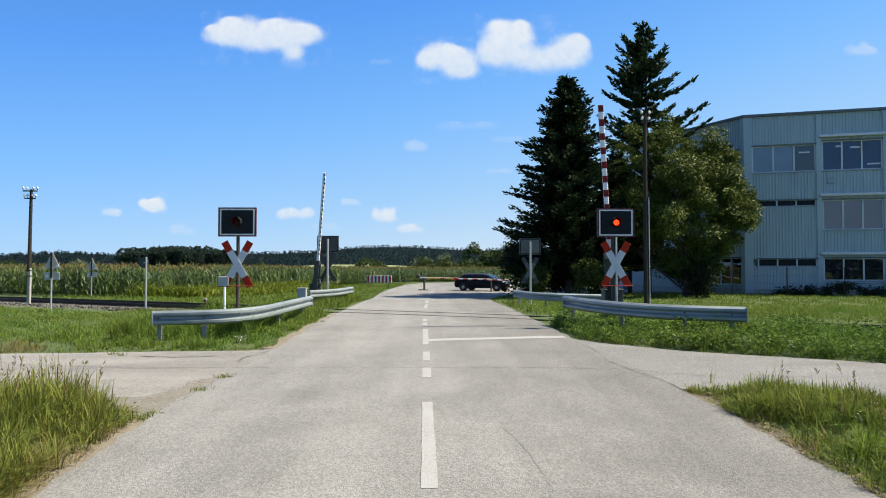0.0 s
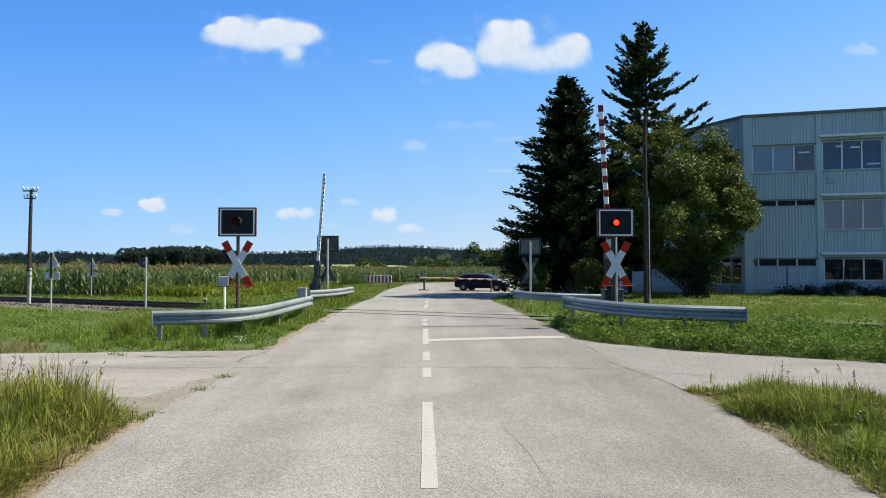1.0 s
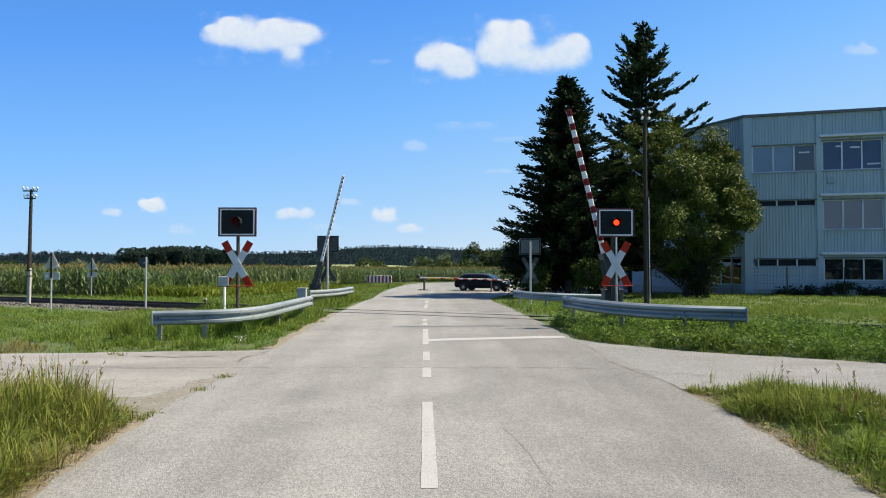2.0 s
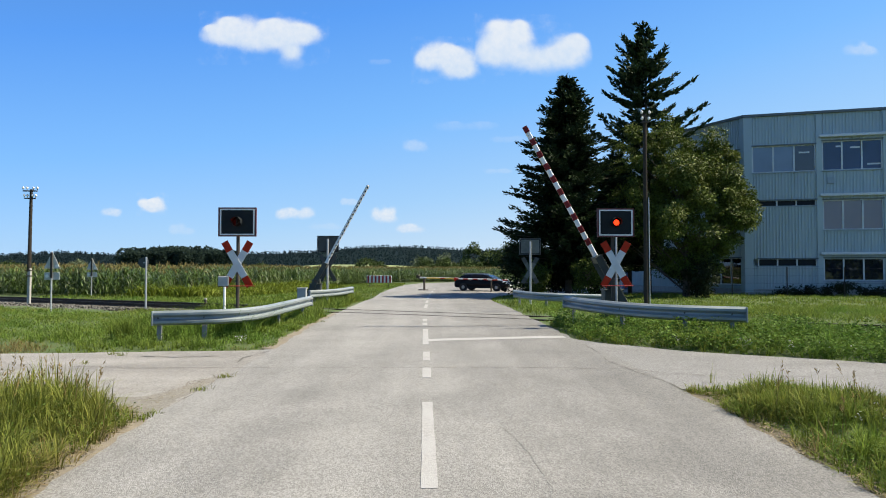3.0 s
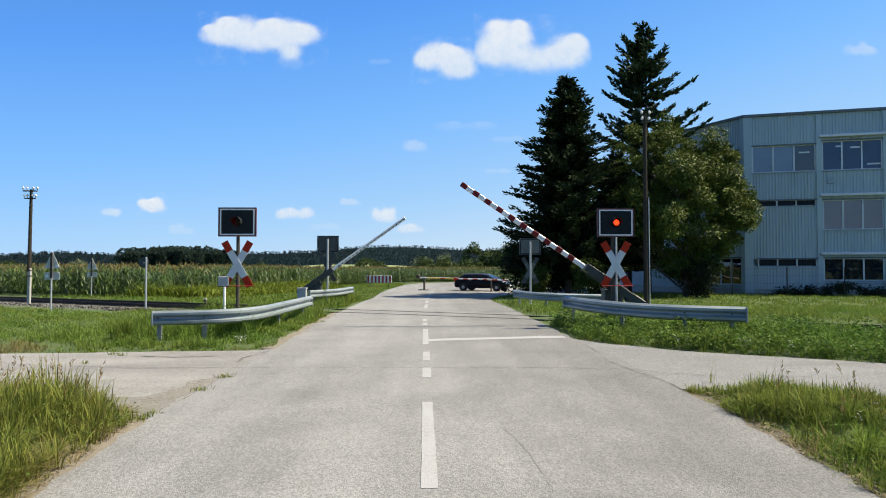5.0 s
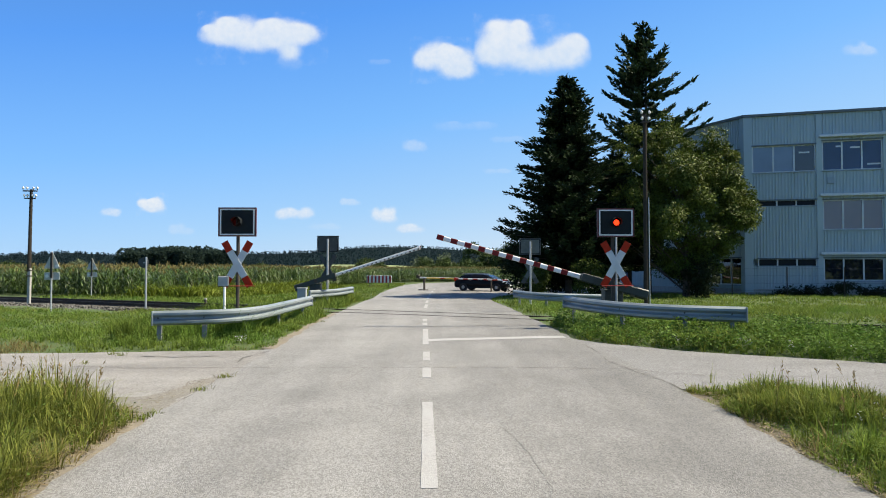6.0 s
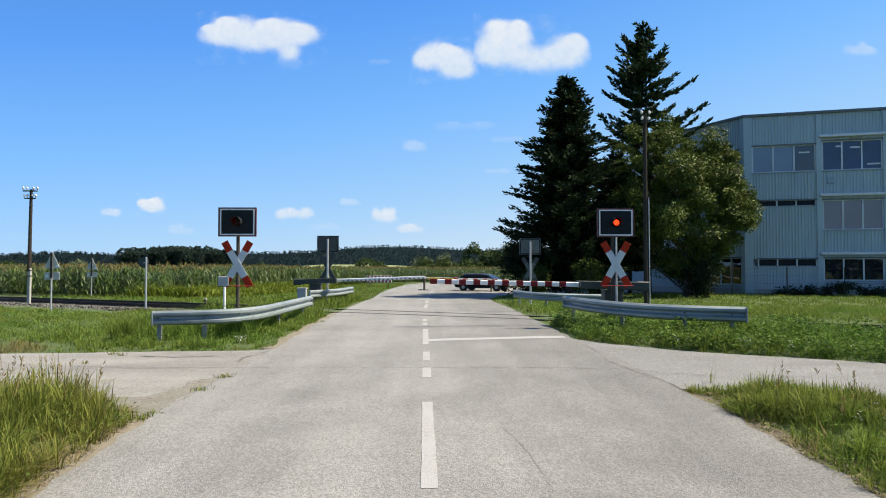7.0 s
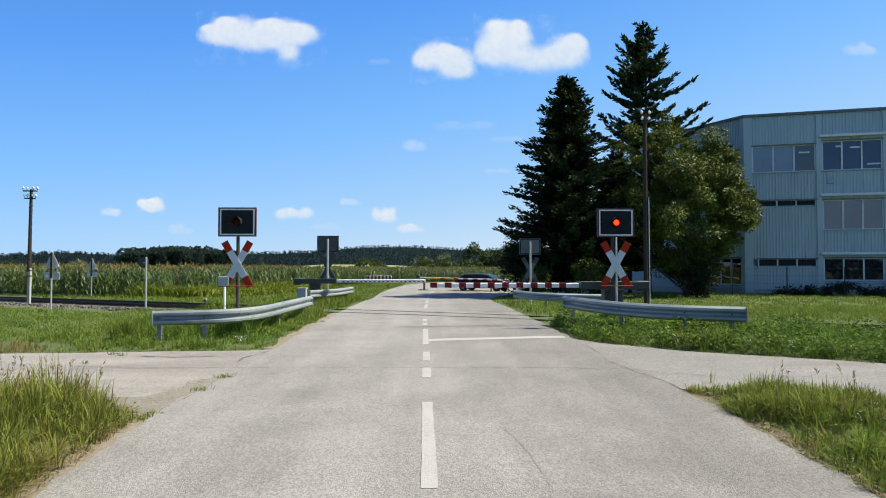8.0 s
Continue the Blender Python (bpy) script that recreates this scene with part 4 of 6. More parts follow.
# ---- car ----
def car(m):
    c = thing("car", "dark blue estate car waiting behind the crossing", "car", m)
    # half sections along the length: x, underside z, belt z, half width, roof z, half roof width
    secs = [(x, a, b * 0.93 + 0.02, w, r * 0.89 + 0.01, k) for x, a, b, w, r, k in [(-2.10, 0.42, 0.70, 0.62, 0.78, 0.50), (-2.05, 0.30, 0.84, 0.78, 0.93, 0.60), (-1.88, 0.27, 0.94, 0.84, 1.10, 0.58), (-1.50, 0.25, 0.95, 0.87, 1.40, 0.56),
            (-1.2, 0.24, 0.97, 0.88, 1.50, 0.60), (-0.5, 0.24, 0.96, 0.88, 1.52, 0.62), (0.1, 0.24, 0.95, 0.88, 1.50, 0.62), (0.5, 0.24, 0.94, 0.88, 1.42, 0.60),
            (0.85, 0.24, 0.93, 0.88, 1.22, 0.62), (1.18, 0.24, 0.91, 0.87, 1.00, 0.68), (1.55, 0.25, 0.86, 0.85, 0.92, 0.66), (1.88, 0.27, 0.76, 0.80, 0.82, 0.60),
            (2.05, 0.32, 0.62, 0.68, 0.70, 0.50), (2.11, 0.42, 0.56, 0.55, 0.60, 0.44)]]
    bm = bmesh.new()
    prev = None
    for x, z0, zb, hw, zr, hr in secs:
        half = [(hw * 0.82, z0), (hw * 0.98, z0 + 0.10), (hw, (z0 + zb) / 2), (hw * 0.96, zb), (hr + 0.06, zr - 0.10 * (zr - zb)), (hr * 0.8, zr - 0.005), (0, zr + 0.012)]
        ring = [bm.verts.new((x, y, z)) for y, z in half] + [bm.verts.new((x, -y, z)) for y, z in half[-2::-1]]
        if prev:
            for i in range(len(ring)):
                bm.faces.new((prev[i], ring[i], ring[(i + 1) % len(ring)], prev[(i + 1) % len(ring)]))
        else:
            bm.faces.new(ring)
        prev = ring
    bm.faces.new(prev[::-1])
    bmesh.ops.recalc_face_normals(bm, faces=bm.faces)
    part("body", bm, M_CARPAINT, c, "glossy dark blue paint", smooth=True)
    # side windows
    for sy in (-1, 1):
        for pts in (((-1.72, 1.02), (-1.05, 1.02), (-1.05, 1.42), (-1.50, 1.38)), ((-0.98, 1.02), (-0.15, 1.02), (-0.15, 1.45), (-0.98, 1.43)),
                    ((-0.08, 1.02), (0.92, 1.00), (0.45, 1.38), (-0.08, 1.44))):
            bm = bmesh.new()
            vs = []
            for x, z in pts:
                z = z * 0.89 + 0.005
                f = (z - 0.87) / 0.44
                vs.append(bm.verts.new((x, sy * (0.862 - 0.19 * f), z)))
            vs2 = [bm.verts.new(v.co + Vector((0, -sy * 0.05, 0))) for v in vs]
            bm.faces.new(vs)
            bm.faces.new(vs2[::-1])
            for i in range(4):
                bm.faces.new((vs[i], vs2[i], vs2[(i + 1) % 4], vs[(i + 1) % 4]))
            bmesh.ops.recalc_face_normals(bm, faces=bm.faces)
            part("side_window", bm, M_CARGLASS, c, "dark tinted side window")
        part("mirror", boxed((0.72, sy * 0.95, 1.0), (0.12, 0.18, 0.12), None, 0.03), M_CARPAINT, c)
        part("door_handle", boxed((-0.75, sy * 0.885, 0.86), (0.18, 0.03, 0.03), None, 0.008), M_ALLOY, c)
        part("headlight", boxed((1.86, sy * 0.66, 0.70), (0.34, 0.20, 0.15), (0, 20, -sy * 24), 0.03), M_LAMPGL, c, "clear headlight")
        part("tail_light", boxed((-1.98, sy * 0.70, 0.92), (0.18, 0.20, 0.30), (0, -15, sy * 20), 0.03), M_TAIL, c, "red tail light")
        part("sill", boxed((0.0, sy * 0.86, 0.29), (2.0, 0.06, 0.12), None, 0.02), M_BLACK, c)
        part("roof_rail", rodded((-1.5, sy * 0.56, 1.38), (0.25, sy * 0.56, 1.385), 0.022, seg=8), M_ALLOY, c)
    ws = bmesh.new()
    vs = [ws.verts.new(v) for v in ((1.16, -0.70, 0.905), (1.16, 0.70, 0.905), (0.54, 0.58, 1.275), (0.54, -0.58, 1.275))]
    ws.faces.new(vs)
    part("windscreen", ws, M_CARGLASS, c, "sloping windscreen").modifiers.new("sheet", "SOLIDIFY").thickness = 0.02
    for x in (-1.30, 1.30):
        for sy in (-1, 1):
            w = part("wheel", rodded((x, sy * 0.70, 0.31), (x, sy * 0.90, 0.31), 0.31, seg=24), M_TYRE, c, "black tyre")
            part("rim", rodded((x, sy * 0.895, 0.31), (x, sy * 0.915, 0.31), 0.135, 0.11, 18), M_ALLOY, w, "silver alloy rim")
    part("bumper", boxed((2.05, 0, 0.42), (0.14, 1.2, 0.18), None, 0.04), M_BLACK, c)
    part("bumper", boxed((-2.06, 0, 0.45), (0.14, 1.2, 0.18), None, 0.04), M_CARPAINT, c)
    part("number_plate", boxed((2.13, 0, 0.46), (0.02, 0.5, 0.11)), M_WHITE, c, "blank white plate")
    return c


car(pose(4.6, 52.7, -0.008, 0, 0, -26) @ Matrix.Diagonal((1.04, 1.03, 0.96, 1)))


# ---- factory building ----
BC, BU, BN = Vector((21.2, 44.5, 0)), Vector((0.9537, -0.3007, 0)), Vector((-0.3007, -0.9537, 0))
CU, CN = Vector((-0.405, 0.914, 0)), Vector((-0.914, -0.405, 0))
building = thing("factory_building", "three-storey blue-grey corrugated office block with ribbon windows", "building")
TOP = 11.85


def facade(u0, u1, z0, z1, org, uu, nn, name="cladding"):
    """A corrugated sheet with trapezoid ribs between two storey lines."""
    bm = bmesh.new()
    prev = None
    u = u0
    prof = []
    while u < u1 - 1e-6:
        for du, d in ((0.0, 0.0), (0.085, 0.0), (0.105, 0.03), (0.155, 0.03), (0.175, 0.0)):
            if u + du <= u1:
                prof.append((u + du, d))
        u += 0.19
    prof.append((u1, 0.0))
    for pu, d in prof:
        p = org + uu * pu + nn * d
        row = [bm.verts.new(p + Vector((0, 0, z))) for z in (z0, z1)]
        if prev:
            bm.faces.new((prev[0], row[0], row[1], prev[1]))
        prev = row
    return part(name, bm, M_CLAD, building, "ribbed blue-grey metal sheet")


def in_wall(org, uu, nn, u, z, d, size, material, parent, name, label="", bev=0.0):
    q = Matrix(((uu.x, nn.x, 0, 0), (uu.y, nn.y, 0, 0), (0, 0, 1, 0), (0, 0, 0, 1)))
    return part(name, boxed(org + uu * u + nn * d + Vector((0, 0, z)), size, q, bev), material, parent, label)


def window(org, uu, nn, u0, u1, z0, z1, n, label, pane=M_PANE, box_above=False):
    w = in_wall(org, uu, nn, (u0 + u1) / 2, z0 - 0.03, 0.05, (u1 - u0 + 0.2, 0.16, 0.05), M_CLADTRIM, building, "window", label)
    for k in range(n):
        a, b = u0 + (u1 - u0) * k / n, u0 + (u1 - u0) * (k + 1) / n
        pm = pane[k % len(pane)] if isinstance(pane, (list, tuple)) else pane
        in_wall(org, uu, nn, (a + b) / 2, (z0 + z1) / 2, -0.10, (b - a - 0.06, 0.02, z1 - z0 - 0.06), pm, w, "pane", "reflecting window pane")
    for k in range(n + 1):
        in_wall(org, uu, nn, u0 + (u1 - u0) * k / n, (z0 + z1) / 2, -0.07, (0.085, 0.07, z1 - z0), M_FRAME, w, "mullion", "white upright window bar")
    for z in ((z0 + 0.03, z1 - 0.03) if z1 - z0 > 0.6 else (z0 + 0.012, z1 - 0.012)):
        in_wall(org, uu, nn, (u0 + u1) / 2, z, -0.07, (u1 - u0, 0.066, 0.06 if z1 - z0 > 0.6 else 0.025), M_FRAME if z1 - z0 > 0.6 else M_ROOF, w, "frame_rail")
    in_wall(org, uu, nn, (u0 + u1) / 2, z1 + 0.035, 0.03, (u1 - u0 + 0.16, 0.12, 0.07), M_ROOF, w, "lintel", "dark drip edge")
    if box_above:
        in_wall(org, uu, nn, (u0 + u1) / 2 + 0.05, z1 + 0.31, 0.16, (u1 - u0 + 0.55, 0.34, 0.17), M_FRAME, w, "blind_box", "pale sun blind box", 0.02)
    return w


# inner body, behind the sheets
L, D = 26.0, 14.0
back = [BC + CN * -0.2 + BN * -0.22, BC + BU * L + BN * -0.22, BC + BU * L + BN * -D, BC + CU * 11 + BN * -4, BC + CU * 11 + CN * -0.22]
part("wall", prism(bmesh.new(), [(p.x, p.y) for p in back], -0.3, TOP - 0.1), M_CLADTRIM, building, "inner wall")
part("roof", prism(bmesh.new(), [(p.x + BN.x * -0.1, p.y) for p in back], TOP - 0.1, TOP + 0.02), M_ROOF, building, "flat roof")
bays = [(0.5, 4.25), (4.65, 8.05), (8.6, 12.0), (12.6, 16.0)]
for k, (a, b) in enumerate(bays):
    if k == 0:
        rows = [(8.0, 9.75), (5.78, 6.14), (1.86, 2.32)]
    else:
        rows = [(8.0, 9.9), (4.18, 6.1), (0.93, 2.35)]
    rows = rows[::-1]
    edges = [0.35] + [z for r in rows for z in r] + [TOP - 0.15]
    for z0, z1 in zip(edges[0::2], edges[1::2]):
        facade(a - 0.05, b + 0.05, z0 - 0.02, z1 + 0.02, BC, BU, BN)
    for z0, z1 in rows:
        strip = z1 - z0 < 0.6
        lab = "narrow strip window" if strip else "wide three-pane window"
        pane = M_GAP if strip else M_PANE if z0 < 3 else ([M_PANEBLIND, M_PANEBLIND, M_PANE] if k == 0 else ([M_PANEBLUE] if z0 > 7 else [M_PANEROSE]))
        window(BC, BU, BN, a + (0.02 if not strip else 0.3), b, z0, z1, 3, lab, pane, k > 0)
# pale bars laid on the opaque upper panes stand for lamp light there
for u, z, wd in ((3.62, 9.25, 0.62), (5.6, 9.55, 0.30), (6.55, 9.45, 0.55), (7.6, 8.35, 0.75)):
    in_wall(BC, BU, BN, u, z, -0.085, (wd, 0.006, 0.10), M_FRAME, building, "room_lamp", "pale bar on the pane for lamp light")
facade(16.1, L, 0.35, TOP - 0.15, BC, BU, BN)
for u, wd in ((0.22, 0.48), (4.45, 0.34), (8.33, 0.5), (12.3, 0.5)):
    in_wall(BC, BU, BN, u, TOP / 2, 0.02, (wd, 0.13, TOP - 0.3), M_CLAD, building, "pier", "smooth upright cladding strip", 0.01)
in_wall(BC, BU, BN, L / 2, 0.12, -0.02, (L, 0.2, 0.5), M_CONC, building, "plinth", "grey concrete plinth")
in_wall(BC, BU, BN, L / 2 + 0.05, TOP - 0.06, 0.06, (L + 0.2, 0.24, 0.16), M_ROOF, building, "parapet_cap", "dark metal parapet edge")
vent = in_wall(BC, BU, BN, 5.1, 7.35, 0.10, (0.42, 0.10, 0.42), M_CLADTRIM, building, "vent_grille", "small square vent", 0.02)
# the slanted side
for z0, z1 in ((0.35, 0.6), (2.45, 7.9), (9.7, TOP - 0.15)):
    facade(0.3, 3.0, z0, z1, BC, CU, CN)
facade(3.0, 11, 0.35, TOP - 0.15, BC, CU, CN)
in_wall(BC, CU, CN, 0.12, TOP / 2, 0.02, (0.36, 0.13, TOP - 0.3), M_CLAD, building, "pier", "smooth upright cladding strip", 0.01)
in_wall(BC, CU, CN, 5.5, TOP - 0.06, 0.06, (11.2, 0.24, 0.16), M_ROOF, building, "parapet_cap", "dark metal parapet edge")
in_wall(BC, CU, CN, 5.5, 0.12, -0.02, (11, 0.2, 0.5), M_CONC, building, "plinth", "grey concrete plinth")
window(BC, CU, CN, 0.3, 3.0, 8.0, 9.6, 2, "two-pane upper window", M_PANEBLIND)
window(BC, CU, CN, 0.3, 3.0, 0.62, 2.4, 3, "ground floor glazing", M_PANE)

container = thing("storage_container", "pale grey storage container on the paved yard", "container", pose(20.7, 60.0, 0.0, 0, 0, 0))
cb = part("body", boxed((0, 0, 1.25), (4.2, 2.4, 2.5), None, 0.04), M_CONTAIN, container)
for i in range(10):
    part("rib", boxed((-1.9 + i * 0.42, -1.22, 1.25), (0.12, 0.05, 2.3), None, 0.01), M_CONTAIN, cb)
shed = thing("blue_shed", "blue sheet-metal shed behind the trees", "shed", pose(17.3, 57.0, 0.0))
sb = part("body", boxed((0, 0, 1.7), (2.0, 2.4, 3.4), None, 0.03), M_BLUEPAINT, shed)
part("door", boxed((0.2, -1.22, 1.1), (0.9, 0.05, 2.0), None, 0.01), M_CONTAIN, sb)

# wire fence before the building
for i, (x, y) in enumerate(((22.2, 41.2), (25.2, 40.3), (28.2, 39.4), (31.2, 38.5), (19.2, 42.1))):
    fp = thing("fence_post", "slim dark steel fence post in the grass", "fence post", pose(x, y, 0.0), group="fence posts")
    part("post", rodded((0, 0, -0.2), (0, 0, 1.75), 0.035, seg=8), M_DARKPOST, fp)
    part("cap", rodded((0, 0, 1.75), (0, 0, 1.78), 0.042, seg=8), M_DARKPOST, fp)
fence = thing("fence_wires", "thin dark fence wires between the posts", "fence")
for k, z in enumerate((0.35, 0.8, 1.25, 1.68)):
    part("wire", rodded((19.2, 42.1, z), (31.2, 38.5, z), 0.006, seg=5), M_DARKPOST, fence)


# ---- plants ----
def leaf_arrays(p, d, length, width, rs, fold=0.15, face=None):
    """Pointed leaves: each one a folded diamond from p along d. face: the way that their upper sides look."""
    n = len(p)
    d = d / (np.linalg.norm(d, axis=1, keepdims=True) + 1e-9)
    r = rs.normal(size=(n, 3))
    if face is not None:
        r = face / (np.linalg.norm(face, axis=1, keepdims=True) + 1e-9) + r * 0.45
    s = np.cross(d, r)
    s /= np.linalg.norm(s, axis=1, keepdims=True) + 1e-9
    u = np.cross(s, d)
    L, W = np.reshape(length, (-1, 1)), np.reshape(width, (-1, 1))
    mid = p + d * L * 0.45
    v = np.stack([p, mid + s * W * 0.5 + u * W * fold, p + d * L, mid - s * W * 0.5 + u * W * fold], 1)
    q = np.arange(n * 4).reshape(n, 4)
    return v.reshape(-1, 3), q


def tree_thing(name, label, category, group, x, y):
    return thing(name, label, category, pose(x, y, 0), group)


def conifer(label, x, y, h, r, material, seed, spacing=0.32, per=9, start=0.06, lift=-0.25, tip=0.25, gaps=0.0, shape=0.8, full=0.0, ll=0.30, lw=0.075, uneven=0.25):
    rs = np.random.RandomState(seed)
    t = tree_thing("conifer", label, "tree", "trees by the crossing", x, y)
    part("trunk", rodded((0, 0, -0.3), (0, 0, h * 0.97), 0.012 * h + 0.06, 0.02, 10), M_BARK, t)
    P, Dv, S, W = [], [], [], []
    bb = bmesh.new()
    z = h * start
    while z < h - 0.25:
        f = 1 - (z - h * start) / (h * (1 - start))
        rad = r * (1 - (1 - f) ** full if full else f ** shape) * (0.88 + 0.24 * rs.rand()) * min(1.0, 0.5 + 2.2 * z / h)
        for k in range(max(4, int(per * (0.5 + 0.5 * f)))):
            if rs.rand() < gaps:
                continue
            a = rs.uniform(0, 6.283)
            ln = rad * rs.uniform(1 - uneven * 1.6, 1 + uneven * 0.6) + 0.12
            out = np.array([math.cos(a), math.sin(a), 0])
            m = max(4, int(ln / 0.125))
            tt = np.linspace(0.12, 1.0, m) + rs.uniform(-0.03, 0.03, m)
            zz = z + rs.uniform(-0.12, 0.12) + ln * (lift * tt + tip * tt ** 2)
            pts = out[None] * (tt * ln)[:, None] + np.array([0, 0, 1.0])[None] * zz[:, None]
            if k % 2 == 0 and ln > 0.6:
                rod(bb, pts[0], pts[-1] * 0.93 + pts[0] * 0.07, 0.03, 0.008, 4)
            side = np.array([-out[1], out[0], 0])
            for sgn in (-1, -0.7, -0.35, 0, 0.35, 0.7, 1):
                reach = 0.6 * (1.1 - tt)[:, None] * min(ln, 2.0) * rs.uniform(0.0, 0.55, (m, 1)) * abs(sgn)
                P.append(pts + side * np.sign(sgn) * reach + rs.normal(0, 0.05, (m, 3)))
                Dv.append(out[None] * rs.uniform(0.5, 1, (m, 1)) + side * sgn * rs.uniform(0.6, 1.2, (m, 1)) + np.array([0, 0, 1]) * (lift + 2 * tip * tt + rs.normal(0, 0.28, m))[:, None])
                inner = np.where((tt < 0.6) & (rs.rand(m) < 0.5), 2.0, 1.0)
                S.append(rs.uniform(0.6, 1.3, m) * (0.7 + 0.3 * inner))
                W.append(inner)
        z += spacing * (0.6 + 0.5 * f) * rs.uniform(0.8, 1.2)
    # leader
    m = 24
    zz = np.linspace(h - 1.0, h, m)
    a = rs.uniform(0, 6.28, m)
    P.append(np.stack([0 * zz, 0 * zz, zz], -1))
    Dv.append(np.stack([np.cos(a), np.sin(a), np.full(m, 0.9)], -1))
    S.append(np.full(m, 0.6))
    W.append(np.ones(m))
    P, Dv, S, W = np.concatenate(P), np.concatenate(Dv), np.concatenate(S), np.concatenate(W)
    tagged(part("branchwork", bb, M_BARK, t), kind="stuff")
    v, q = leaf_arrays(P, Dv, ll * S, lw * S * W, rs)
    ob = np_mesh("crown", v, q, material)
    ob.parent = t
    return t


def broadleaf(name, label, x, y, z0, z1, rx, ry, material, seed, clumps=120, per=150, leaf=0.17, group="trees by the crossing", category="tree", trunk=True, hollow=0.55, cr=0.9, lobes=None):
    """A crown of uneven clumps of leaves on limbs."""
    rs = np.random.RandomState(seed)
    t = tree_thing(name, label, category, group, x, y)
    zc, rz = (z0 + z1) / 2, (z1 - z0) / 2
    bm = bmesh.new()
    if trunk:
        part("trunk", rodded((0, 0, -0.3), (0, 0, zc), 0.05 + 0.02 * z1, 0.06, 10), M_BARK, t)
    P, Dv, F = [], [], []
    for k in range(clumps if lobes is None else len(lobes) * 12):
        d = rs.normal(size=3)
        d /= np.linalg.norm(d)
        rr = (hollow + (1 - hollow) * rs.rand() ** 0.6)
        c = np.array([d[0] * rx, d[1] * ry, zc + d[2] * rz * 1.0]) * np.array([rr, rr, 1])
        c[2] = zc + d[2] * rz * rr
        s = cr * rs.uniform(0.55, 1.25)
        if lobes is not None:
            lx, ly, lz, lr = lobes[k % len(lobes)]
            c = np.array([lx, ly, lz]) + d * lr * np.array([1, 1, 0.8]) * rs.uniform(0.55, 1.05)
        n = int(per * rs.uniform(0.6, 1.3))
        o = rs.normal(size=(n, 3))
        o /= np.linalg.norm(o, axis=1, keepdims=True)
        o *= (rs.rand(n, 1) ** 0.45) * s * np.array([1, 1, 0.75])
        P.append(c + o)
        F.append(o / s + d + np.array([0, 0, 0.5]))
        Dv.append(o + rs.normal(0, 0.5 * s, (n, 3)) + np.array([0, 0, -0.15 * s]))
        if k % 5 == 0:
            z_ = min(zc, max(0.3, c[2] - 0.9 * math.hypot(c[0], c[1])))
            rod(bm, (0, 0, z_), tuple(c), 0.05, 0.010, 5)
    part("limbwork", bm, M_BARK, t)
    P, Dv = np.concatenate(P), np.concatenate(Dv)
    n = len(P)
    v, q = leaf_arrays(P, Dv, leaf * rs.uniform(0.7, 1.4, n), leaf * 0.6 * rs.uniform(0.7, 1.3, n), rs, face=np.concatenate(F))
    ob = np_mesh("crown", v, q, material)
    ob.parent = t
    return t


conifer("dense dark green spruce beside the crossing road", 8.8, 41.5, 13.7, 3.95, M_SPRUCE, 11, spacing=0.26, per=13, start=0.10, full=1.95, uneven=0.36, tip=0.30, ll=0.27, lw=0.095)
conifer("tall ragged fir with upswept open branches", 15.0, 45.5, 18.4, 4.9, M_FIR, 12, spacing=0.42, per=8, start=0.28, lift=-0.05, tip=0.42, gaps=0.30, shape=0.75, uneven=0.62, ll=0.34, lw=0.13)
conifer("small dark conifer growing between larger trees", 12.6, 44.5, 9.6, 3.0, M_SPRUCE, 13, spacing=0.30, per=12, start=0.2)
conifer("dark conifer standing behind the broadleaf tree", 14.2, 46.8, 8.5, 3.0, M_SPRUCE, 14, spacing=0.32, per=11, start=0.3)
LOBES = [(-2.03, 1.3, 4.3, 1.2), (-0.15, 0.4, 1.88, 1.2), (0.84, 0.1, 2.15, 1.0), (-2.77, 1.0, 8.68, 1.6), (-0.7, 1.0, 9.55, 1.5), (1.15, 0.5, 9.02, 1.4), (1.53, 0.0, 7.19, 1.4), (-0.76, -0.9, 6.41, 1.8), (-2.33, 0.3, 6.22, 1.7), (1.86, -0.5, 4.99, 1.4), (3.1, -0.3, 5.3, 0.9), (2.2, -0.6, 6.9, 0.9), (2.0, 0.2, 8.3, 1.0), (2.84, -0.5, 4.43, 1.0), (2.57, -0.2, 6.01, 1.1), (0.27, -0.7, 3.83, 1.6), (-1.86, -0.2, 4.6, 1.5), (-0.1, 0.5, 2.05, 1.0), (2.02, -0.3, 3.13, 0.9), (-0.34, -1.1, 7.36, 1.4), (-3.21, 0.8, 4.24, 1.4), (0.79, -1.1, 5.91, 1.3), (-1.57, -1.3, 4.75, 1.5)]
broadleaf("broadleaf_tree", "bushy broadleaf tree lit at the side facing the building", 15.3, 39.5, 1.6, 9.5, 3.5, 3.2, M_LEAF, 21, per=330, leaf=0.145, cr=0.62, lobes=LOBES)
broadleaf("bush", "yellow-green bush under the spruce", 6.5, 39.2, 0.3, 2.0, 0.6, 0.6, M_BUSH, 23, clumps=26, per=90, leaf=0.13, group="bushes", category="bush", trunk=False, cr=0.5)
broadleaf("bush", "yellow-green bush between the trunks", 9.0, 37.6, 0.3, 2.2, 0.8, 0.6, M_BUSH, 24, clumps=26, per=90, leaf=0.13, group="bushes", category="bush", trunk=False, cr=0.5)
